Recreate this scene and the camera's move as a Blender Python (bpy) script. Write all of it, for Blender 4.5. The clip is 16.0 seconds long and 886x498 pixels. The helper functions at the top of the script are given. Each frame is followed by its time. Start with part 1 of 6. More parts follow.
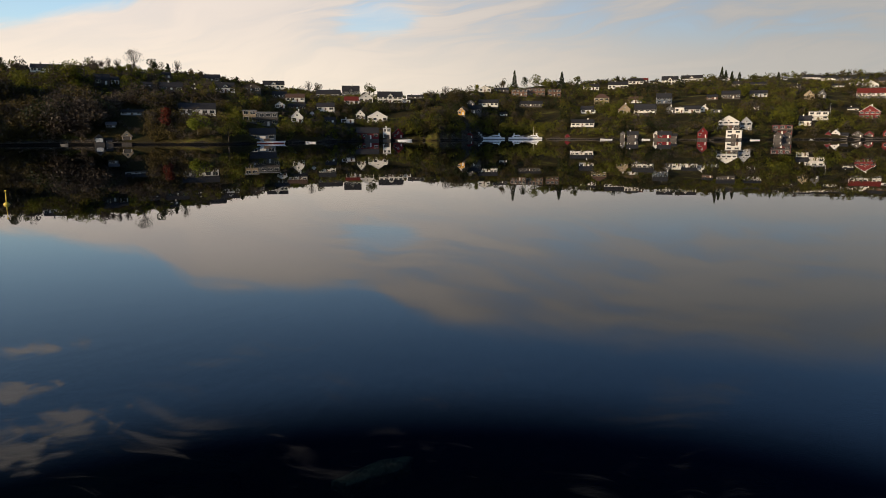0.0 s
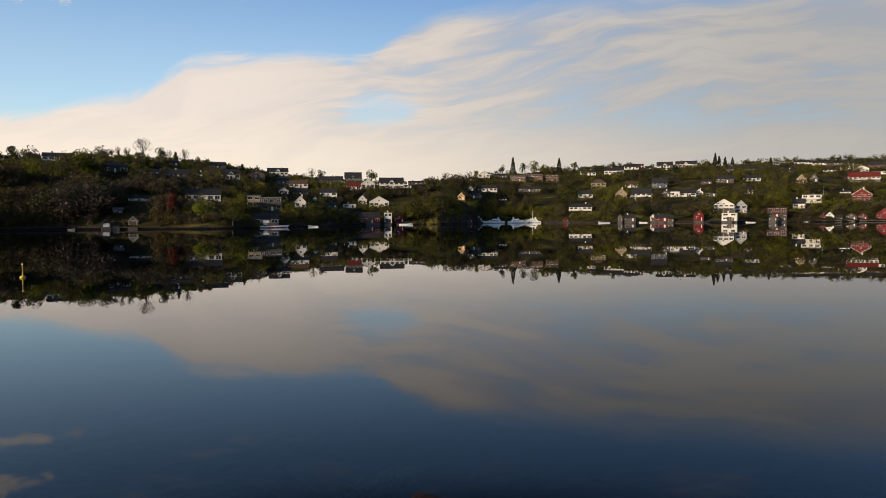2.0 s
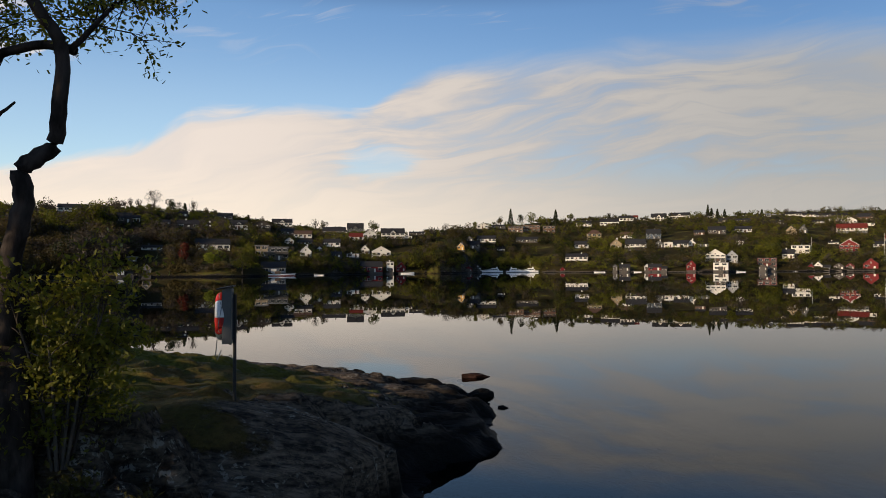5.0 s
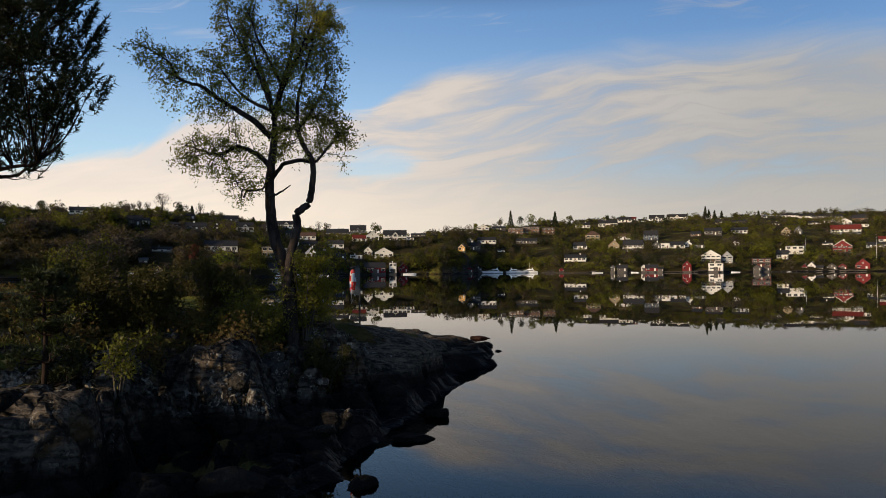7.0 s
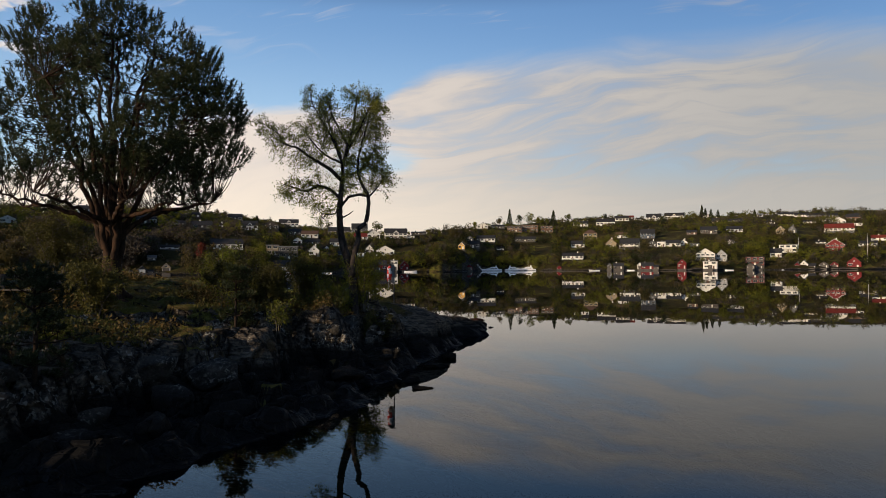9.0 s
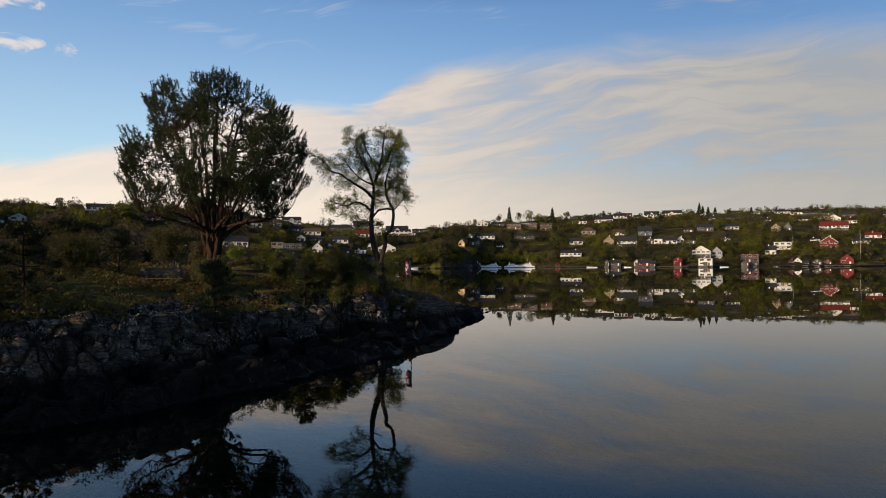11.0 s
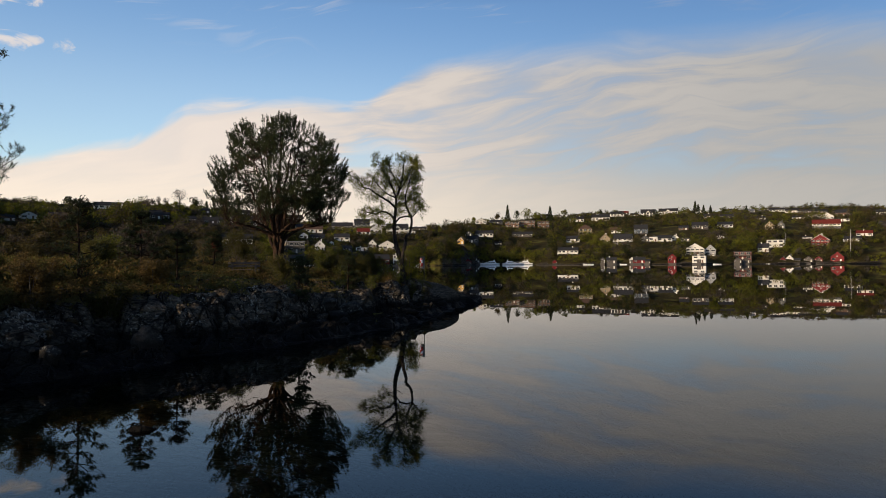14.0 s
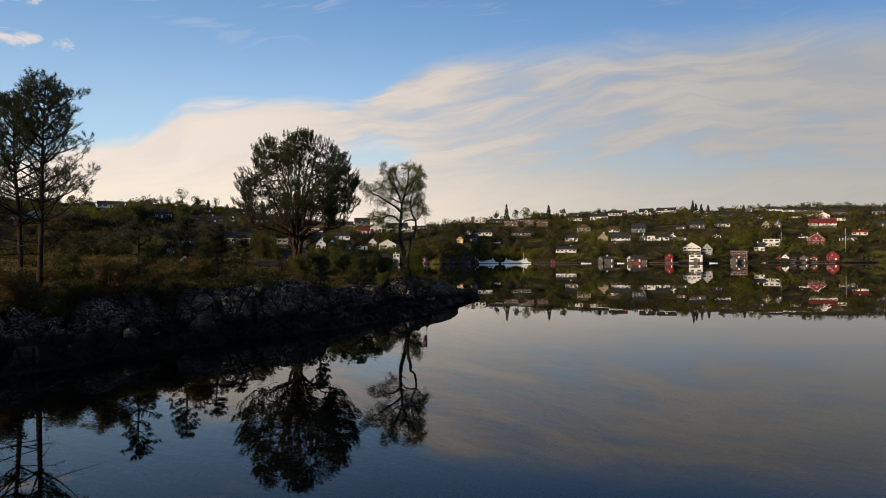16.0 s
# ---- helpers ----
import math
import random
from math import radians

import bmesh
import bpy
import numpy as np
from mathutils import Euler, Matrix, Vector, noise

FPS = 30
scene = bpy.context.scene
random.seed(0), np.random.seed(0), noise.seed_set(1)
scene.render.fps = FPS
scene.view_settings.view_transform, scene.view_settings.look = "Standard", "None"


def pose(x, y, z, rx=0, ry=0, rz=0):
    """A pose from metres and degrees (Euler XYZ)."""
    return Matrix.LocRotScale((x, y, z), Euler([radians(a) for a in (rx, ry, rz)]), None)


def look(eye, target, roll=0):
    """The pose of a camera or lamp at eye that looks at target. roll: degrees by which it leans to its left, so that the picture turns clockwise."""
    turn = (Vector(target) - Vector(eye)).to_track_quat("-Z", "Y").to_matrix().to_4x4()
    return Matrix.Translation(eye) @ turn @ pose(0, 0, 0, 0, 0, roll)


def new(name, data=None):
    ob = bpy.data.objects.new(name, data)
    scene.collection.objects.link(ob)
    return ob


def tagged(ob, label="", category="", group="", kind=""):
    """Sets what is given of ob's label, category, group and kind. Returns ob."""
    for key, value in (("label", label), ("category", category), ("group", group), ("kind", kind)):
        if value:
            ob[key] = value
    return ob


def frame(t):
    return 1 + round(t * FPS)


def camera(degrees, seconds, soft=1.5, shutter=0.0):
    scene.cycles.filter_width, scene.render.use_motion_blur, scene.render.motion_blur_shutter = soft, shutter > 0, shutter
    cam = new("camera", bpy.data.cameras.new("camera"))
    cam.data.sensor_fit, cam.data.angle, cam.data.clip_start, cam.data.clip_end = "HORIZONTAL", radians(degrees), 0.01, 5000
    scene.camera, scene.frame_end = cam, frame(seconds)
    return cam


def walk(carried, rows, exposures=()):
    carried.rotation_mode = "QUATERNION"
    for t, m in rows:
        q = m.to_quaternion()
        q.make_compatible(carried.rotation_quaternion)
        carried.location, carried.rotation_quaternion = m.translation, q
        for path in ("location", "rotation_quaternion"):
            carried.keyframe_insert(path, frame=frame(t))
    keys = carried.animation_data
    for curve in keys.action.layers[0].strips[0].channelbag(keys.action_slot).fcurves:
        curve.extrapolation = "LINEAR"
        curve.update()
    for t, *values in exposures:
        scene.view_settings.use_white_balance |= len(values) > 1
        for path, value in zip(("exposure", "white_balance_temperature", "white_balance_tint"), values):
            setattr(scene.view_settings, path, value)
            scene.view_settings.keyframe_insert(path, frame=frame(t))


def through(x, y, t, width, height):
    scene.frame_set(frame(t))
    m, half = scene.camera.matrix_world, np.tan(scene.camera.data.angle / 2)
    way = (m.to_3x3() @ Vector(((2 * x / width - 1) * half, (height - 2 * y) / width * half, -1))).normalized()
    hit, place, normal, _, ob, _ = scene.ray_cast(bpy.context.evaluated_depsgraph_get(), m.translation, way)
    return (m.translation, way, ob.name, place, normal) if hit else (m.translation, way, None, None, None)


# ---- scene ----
import itertools

# ---------------------------------------------------------------- camera
cam = camera(64.2, 16.0, soft=0.85)
PATH = [  # seconds, x, y, z, pitch, roll, yaw
    (0.0, 0.00, 0.00, 5.59, -9.52, 0.06, 0.00),
    (0.5, 0.04, -0.17, 5.35, -7.74, 0.13, 0.02),
    (1.0, 0.10, -0.43, 5.11, -4.95, 0.21, 0.01),
    (1.5, 0.12, -0.95, 4.89, -3.84, 0.27, 0.03),
    (2.0, -0.02, -1.95, 4.69, -2.65, 0.34, 0.03),
    (2.5, -0.26, -3.39, 4.53, -1.71, 0.38, 0.03),
    (3.0, -0.53, -5.19, 4.40, -0.53, 0.40, -0.02),
    (3.5, -0.77, -7.22, 4.25, 0.58, 0.41, -0.05),
    (4.2, -1.09, -10.58, 3.95, 1.68, 0.38, -0.07),
    (4.9, -1.41, -14.02, 3.72, 1.47, 0.29, -0.12),
    (5.6, -1.70, -17.51, 3.55, 1.70, 0.28, -0.28),
    (6.3, -1.95, -21.02, 3.43, 1.70, 0.34, -0.13),
    (7.0, -2.13, -24.50, 3.34, 1.60, 0.36, -0.11),
    (7.5, -2.21, -26.88, 3.34, 1.58, 0.33, -0.12),
    (8.0, -2.35, -29.30, 3.31, 1.53, 0.31, -0.15),
    (8.5, -2.43, -31.58, 3.28, 1.52, 0.30, -0.15),
    (9.2, -2.55, -34.82, 3.29, 1.40, 0.28, -0.14),
    (9.9, -2.72, -38.02, 3.28, 1.40, 0.23, -0.07),
    (10.6, -2.83, -41.06, 3.26, 1.11, 0.24, -0.08),
    (11.3, -2.85, -43.88, 3.25, 1.21, 0.30, -0.18),
    (12.0, -2.96, -46.49, 3.22, 1.14, 0.30, -0.17),
    (13.0, -3.20, -49.87, 3.18, 1.05, 0.28, -0.22),
    (14.0, -3.41, -52.78, 3.14, 0.96, 0.25, -0.25),
    (15.0, -3.55, -55.44, 3.15, 0.88, 0.22, -0.30),
    (16.0, -3.55, -57.76, 3.18, 0.85, 0.21, -0.31),
]
walk(cam, [(t, pose(x, y, z, 90 + p, r, yw)) for t, x, y, z, p, r, yw in PATH])

# ---------------------------------------------------------------- light
SUN_ELEV, SUN_AZ = radians(13.0), radians(232.0)     # azimuth clockwise from +y
SUN_DIR = Vector((math.sin(SUN_AZ) * math.cos(SUN_ELEV), math.cos(SUN_AZ) * math.cos(SUN_ELEV), math.sin(SUN_ELEV)))
sun_data = bpy.data.lights.new("sun", "SUN")
sun_data.energy, sun_data.angle, sun_data.color = 5.0, radians(0.6), (1.0, 0.76, 0.50)
sun = new("sun", sun_data)
sun.matrix_world = look(SUN_DIR * 50, (0, 0, 0))


class Nodes:
    """Small helper to write node trees."""

    def __init__(self, tree):
        self.tree = tree
        tree.nodes.clear()

    def add(self, kind, **values):
        node = self.tree.nodes.new(kind)
        for key, value in values.items():
            if key == "op":
                node.operation = value
            elif key == "blend":
                node.blend_type = value
            elif key == "data":
                node.data_type = value
            elif key == "noise_dim":
                node.noise_dimensions = value
        return node

    def link(self, a, b):
        self.tree.links.new(a, b)

    def put(self, socket, value):
        if isinstance(value, (int, float)):
            socket.default_value = value
        elif isinstance(value, (tuple, list)):
            socket.default_value = (*value, 1.0) if len(socket.default_value) == 4 and len(value) == 3 else value
        else:
            self.link(value, socket)

    def math(self, op, a, b=0.0, c=None, clamp=False):
        n = self.add("ShaderNodeMath", op=op)
        n.use_clamp = clamp
        self.put(n.inputs[0], a)
        self.put(n.inputs[1], b)
        if c is not None:
            self.put(n.inputs[2], c)
        return n.outputs[0]

    def mix(self, fac, a, b, blend="MIX"):
        n = self.add("ShaderNodeMixRGB", blend=blend)
        self.put(n.inputs[0], fac)
        self.put(n.inputs[1], a)
        self.put(n.inputs[2], b)
        return n.outputs[0]

    def step(self, value, low, high, smooth=True):
        n = self.add("ShaderNodeMapRange")
        n.interpolation_type = "SMOOTHSTEP" if smooth else "LINEAR"
        self.put(n.inputs[0], value)
        self.put(n.inputs[1], low)
        self.put(n.inputs[2], high)
        return n.outputs[0]

    def noise(self, vector, scale, detail=4.0, rough=0.55, distortion=0.0):
        n = self.add("ShaderNodeTexNoise")
        if vector is not None:
            self.link(vector, n.inputs["Vector"])
        n.inputs["Scale"].default_value, n.inputs["Detail"].default_value = scale, detail
        n.inputs["Roughness"].default_value, n.inputs["Distortion"].default_value = rough, distortion
        return n.outputs[0]

    def scaled(self, vector, x, y, z):
        n = self.add("ShaderNodeVectorMath", op="MULTIPLY")
        self.link(vector, n.inputs[0])
        n.inputs[1].default_value = (x, y, z)
        return n.outputs[0]


world = bpy.data.worlds.new("evening_sky")
scene.world = world
world.use_nodes = True
w = Nodes(world.node_tree)
sky = w.add("ShaderNodeTexSky")
sky.sky_type, sky.sun_disc, sky.sun_elevation, sky.sun_rotation = "NISHITA", False, SUN_ELEV, SUN_AZ
sky.air_density, sky.dust_density, sky.ozone_density = 1.0, 0.6, 2.0
ray = w.add("ShaderNodeTexCoord").outputs["Generated"]
split = w.add("ShaderNodeSeparateXYZ")
w.link(ray, split.inputs[0])
dx, dy, dz = split.outputs
up = w.math("MAXIMUM", dz, 0.0)
# a cloud bank ahead, drawn out in slanting streaks, on a plane that faces north
ahead = w.math("MAXIMUM", dy, 0.05)
pu, pv = w.math("DIVIDE", dx, ahead), w.math("DIVIDE", up, ahead)


def plane(x, y):
    c = w.add("ShaderNodeCombineXYZ")
    w.put(c.inputs[0], x)
    w.put(c.inputs[1], y)
    return c.outputs[0]


swirl = w.noise(plane(w.math("MULTIPLY", pu, 3.2), w.math("MULTIPLY", pv, 7.0)), 1.0, 2.0, 0.5, 0.6)
swirl = w.math("SUBTRACT", swirl, 0.5)
along = w.math("MULTIPLY_ADD", pv, 0.9, w.math("MULTIPLY", pu, 3.4))
across = w.math("MULTIPLY_ADD", swirl, 2.8, w.math("MULTIPLY_ADD", pv, 21.0, w.math("MULTIPLY", pu, -3.2)))
wisps = w.noise(plane(along, across), 0.9, 5.0, 0.52, 0.5)
fine = w.noise(plane(w.math("MULTIPLY", along, 2.2), w.math("MULTIPLY", across, 2.6)), 1.0, 5.0, 0.55, 0.7)
broad = w.noise(plane(w.math("MULTIPLY", pu, 4.0), w.math("MULTIPLY", pv, 8.0)), 1.0, 3.0, 0.5, 0.3)
# height of the bank's upper edge from west to east
rim = w.add("ShaderNodeValToRGB")
rim.color_ramp.interpolation = "LINEAR"
stops = rim.color_ramp.elements
EDGE = ((-0.72, 0.138), (-0.63, 0.145), (-0.53, 0.158), (-0.50, 0.165), (-0.44, 0.171), (-0.41, 0.186), (-0.36, 0.221), (-0.20, 0.226), (-0.13, 0.217), (-0.10, 0.224),
        (-0.05, 0.260), (0.0, 0.280), (0.18, 0.284), (0.34, 0.294), (0.43, 0.306), (0.50, 0.328), (0.65, 0.338), (0.75, 0.34))
for k, (eu, ev) in enumerate(EDGE):
    e = stops[k] if k < 2 else stops.new(0.5)
    e.position = (eu + 0.75) / 1.5
    e.color = (ev / 0.4, ev / 0.4, ev / 0.4, 1.0)
w.link(w.math("MULTIPLY_ADD", w.math("MULTIPLY_ADD", swirl, 0.02, pu), 1 / 1.5, 0.5), rim.inputs[0])
edge = w.math("MULTIPLY", rim.outputs[0], 0.4)
edge = w.math("ADD", edge, w.math("MULTIPLY", w.math("SUBTRACT", wisps, 0.5), 0.045))
edge = w.math("ADD", edge, w.math("MULTIPLY", w.math("SUBTRACT", fine, 0.5), 0.02))
soft_edge = w.math("MULTIPLY_ADD", w.step(pu, -0.12, 0.25), 0.030, 0.012)
bank = w.step(w.math("DIVIDE", w.math("SUBTRACT", edge, pv), soft_edge), -0.8, 1.0)
bank = w.math("MULTIPLY", bank, w.step(dy, -0.15, 0.35))
mass = w.math("ADD", w.math("MULTIPLY", wisps, 0.62), w.math("MULTIPLY", fine, 0.38))
tears = w.step(mass, 0.36, 0.56)
belt = w.math("MULTIPLY", w.math("MULTIPLY", w.step(pv, 0.095, 0.15), w.step(pv, 0.34, 0.24)), w.math("MULTIPLY", w.step(pu, -0.24, -0.08), w.step(pu, 0.75, 0.42)))
torn = w.math("MULTIPLY", w.math("SUBTRACT", 1.0, tears), w.math("MULTIPLY_ADD", belt, 0.40, 0.05))
cover = w.math("MULTIPLY", bank, w.math("SUBTRACT", 1.0, torn))
# one thin blue gap in the bank
gx_, gz_ = w.math("DIVIDE", w.math("ADD", pu, 0.085), 0.062), w.math("DIVIDE", w.math("ADD", pv, -0.150), 0.026)
gap = w.math("SQRT", w.math("ADD", w.math("MULTIPLY", gx_, gx_), w.math("MULTIPLY", gz_, gz_)))
gap = w.step(w.math("ADD", gap, w.math("MULTIPLY", w.math("SUBTRACT", fine, 0.5), 1.6)), 1.25, 0.35)
cover = w.math("MULTIPLY", cover, w.math("MULTIPLY_ADD", gap, -0.55, 1.0))
high = w.math("MULTIPLY", w.step(w.math("MULTIPLY_ADD", fine, 0.5, w.math("MULTIPLY", broad, 0.6)), 0.60, 0.74), 0.35)
high = w.math("MULTIPLY", high, w.step(up, 0.26, 0.34))
cover = w.math("MAXIMUM", cover, high)
# small clouds low in the north-west
tufts = w.noise(w.scaled(ray, 1.0, 1.0, 2.2), 26.0, 4.0, 0.6, 0.6)
for cx, cz, rx, rz in ((-0.503, 0.262, 0.040, 0.009), (-0.508, 0.309, 0.034, 0.009), (-0.475, 0.352, 0.045, 0.020), (-0.51, 0.37, 0.05, 0.02)):
    ex, ez = w.math("DIVIDE", w.math("SUBTRACT", dx, cx), rx), w.math("DIVIDE", w.math("SUBTRACT", dz, cz), rz)
    away = w.math("SQRT", w.math("ADD", w.math("MULTIPLY", ex, ex), w.math("MULTIPLY", ez, ez)))
    puff = w.math("MULTIPLY", w.step(w.math("ADD", away, w.math("MULTIPLY", w.math("SUBTRACT", tufts, 0.5), 5.0)), 1.2, 0.2), w.step(dy, 0.0, 0.3))
    cover = w.math("MAXIMUM", cover, w.math("MULTIPLY", puff, 0.75))
glow = w.mix(w.step(dx, -0.35, 0.55), (0.745, 0.638, 0.515), (0.375, 0.355, 0.325))
body_col = w.mix(w.step(dx, -0.5, 0.6), (0.66, 0.575, 0.51), (0.330, 0.322, 0.310))
cloud_col = w.mix(w.step(up, 0.03, 0.17), glow, body_col)
cloud_col = w.mix(w.math("MULTIPLY", w.step(mass, 0.60, 0.38), w.math("MULTIPLY_ADD", belt, 0.75, 0.25)), cloud_col, (0.75, 0.775, 0.83), "MULTIPLY")
blue_bg = w.add("ShaderNodeBackground")
clear_air = w.mix(w.step(dx, -0.50, 0.55), (1.61, 1.53, 1.55), (0.70, 0.735, 0.83))
# darkened high up on the side away from the sun, to dim the water's reflection
away_sun = w.math("MULTIPLY", w.step(up, 0.337, 0.415), w.step(w.math("MULTIPLY_ADD", dx, 0.7, dy), -0.25, 0.30))
deep = w.mix(away_sun, clear_air, (0.018, 0.035, 0.10))
zenith = w.mix(w.step(up, 0.20, 0.36), (1.0, 1.0, 1.0), (0.74, 0.87, 0.98))
tint = w.mix(1.0, w.mix(1.0, sky.outputs[0], deep, "MULTIPLY"), zenith, "MULTIPLY")
w.link(tint, blue_bg.inputs[0])
blue_bg.inputs[1].default_value = 0.15
cloud_bg = w.add("ShaderNodeBackground")
w.link(cloud_col, cloud_bg.inputs[0])
cloud_bg.inputs[1].default_value = 1.36
mixer = w.add("ShaderNodeMixShader")
w.link(cover, mixer.inputs[0])
w.link(blue_bg.outputs[0], mixer.inputs[1])
w.link(cloud_bg.outputs[0], mixer.inputs[2])
w.link(mixer.outputs[0], w.add("ShaderNodeOutputWorld").inputs[0])

# ---------------------------------------------------------------- materials


def material(name, rough=0.8):
    m = bpy.data.materials.new(name)
    m.use_nodes = True
    n = Nodes(m.node_tree)
    shader = n.add("ShaderNodeBsdfPrincipled")
    shader.inputs["Roughness"].default_value = rough
    n.link(shader.outputs[0], n.add("ShaderNodeOutputMaterial").inputs[0])
    return m, n, shader


def place(n):
    return n.add("ShaderNodeNewGeometry").outputs["Position"]


def bump(n, shader, height, strength, distance):
    b = n.add("ShaderNodeBump")
    b.inputs["Strength"].default_value, b.inputs["Distance"].default_value = strength, distance
    n.link(height, b.inputs["Height"])
    n.link(b.outputs[0], shader.inputs["Normal"])


def painted(name, colour, rough=0.6, spread=0.25, scale=1.5, metal=0.0):
    """Paint, roofing or plaster with weathering at two scales and a small change from thing to thing."""
    m, n, s = material(name, rough)
    co = n.add("ShaderNodeTexCoord").outputs["Object"]
    big, small = n.noise(co, scale * 0.4, 3), n.noise(co, scale * 7, 4)
    dark = tuple(c * (1 - spread) for c in colour)
    light = tuple(min(0.9, c * (1 + spread * 0.5)) for c in colour)
    c = n.mix(big, dark, light)
    c = n.mix(n.math("MULTIPLY", small, 0.35), c, dark)
    one = n.add("ShaderNodeObjectInfo").outputs["Random"]
    c = n.mix(n.math("MULTIPLY", one, 0.18), c, dark)
    n.link(c, s.inputs["Base Color"])
    s.inputs["Metallic"].default_value = metal
    s.inputs["Specular IOR Level"].default_value = 0.2 if rough > 0.45 else 0.5
    bump(n, s, small, 0.25, 0.02)
    return m


def leafy(name, colour_a, colour_b, rough=0.6, through=0.45):
    """Leaves: colour changes from island to island, a little light passes through."""
    m = bpy.data.materials.new(name)
    m.use_nodes = True
    n = Nodes(m.node_tree)
    one = n.add("ShaderNodeNewGeometry").outputs["Random Per Island"]
    big = n.noise(place(n), 0.12, 2)
    mixf = n.math("ADD", n.math("MULTIPLY", one, 0.30), n.math("MULTIPLY", n.step(big, 0.32, 0.68), 0.70))
    c = n.mix(mixf, colour_a, colour_b)
    s = n.add("ShaderNodeBsdfPrincipled")
    s.inputs["Roughness"].default_value = rough
    s.inputs["Specular IOR Level"].default_value = 0.2
    n.link(c, s.inputs["Base Color"])
    t = n.add("ShaderNodeBsdfTranslucent")
    n.link(c, t.inputs[0])
    mx = n.add("ShaderNodeMixShader")
    mx.inputs[0].default_value = through
    n.link(s.outputs[0], mx.inputs[1])
    n.link(t.outputs[0], mx.inputs[2])
    n.link(mx.outputs[0], n.add("ShaderNodeOutputMaterial").inputs[0])
    return m


def bark(name, dark, light, scale=6.0):
    m, n, s = material(name, 0.9)
    s.inputs["Specular IOR Level"].default_value = 0.15
    co = n.add("ShaderNodeTexCoord").outputs["Object"]
    plates = n.noise(n.scaled(co, 1, 1, 0.35), scale, 5, 0.65)
    n.link(n.mix(n.step(plates, 0.35, 0.7), dark, light), s.inputs["Base Color"])
    bump(n, s, plates, 0.7, 0.03)
    return m


def water_material():
    """Clear, calm sea: mirror gloss by the Fresnel law over a tinted, see-through body."""
    m = bpy.data.materials.new("calm_sea_water")
    m.use_nodes = True
    n = Nodes(m.node_tree)
    pos = place(n)
    slow = n.noise(n.scaled(pos, 0.05, 0.16, 1), 1.0, 2, 0.5)
    quick = n.noise(n.scaled(pos, 0.7, 2.2, 1), 1.0, 2, 0.5)
    hgt = n.math("ADD", n.math("MULTIPLY", slow, 0.005), n.math("MULTIPLY", quick, 0.00008))
    b = n.add("ShaderNodeBump")
    b.inputs["Strength"].default_value, b.inputs["Distance"].default_value = 1.0, 1.0
    n.link(hgt, b.inputs["Height"])
    gloss = n.add("ShaderNodeBsdfGlossy")
    gloss.inputs["Roughness"].default_value = 0.003
    gloss.inputs["Color"].default_value = (0.97, 0.98, 1.0, 1)
    n.link(b.outputs[0], gloss.inputs["Normal"])
    clear = n.add("ShaderNodeBsdfTransparent")
    clear.inputs[0].default_value = (0.36, 0.46, 0.42, 1)
    fr = n.add("ShaderNodeFresnel")
    fr.inputs["IOR"].default_value = 1.203
    mx = n.add("ShaderNodeMixShader")
    n.link(fr.outputs[0], mx.inputs[0])
    n.link(clear.outputs[0], mx.inputs[1])
    n.link(gloss.outputs[0], mx.inputs[2])
    n.link(mx.outputs[0], n.add("ShaderNodeOutputMaterial").inputs[0])
    return m


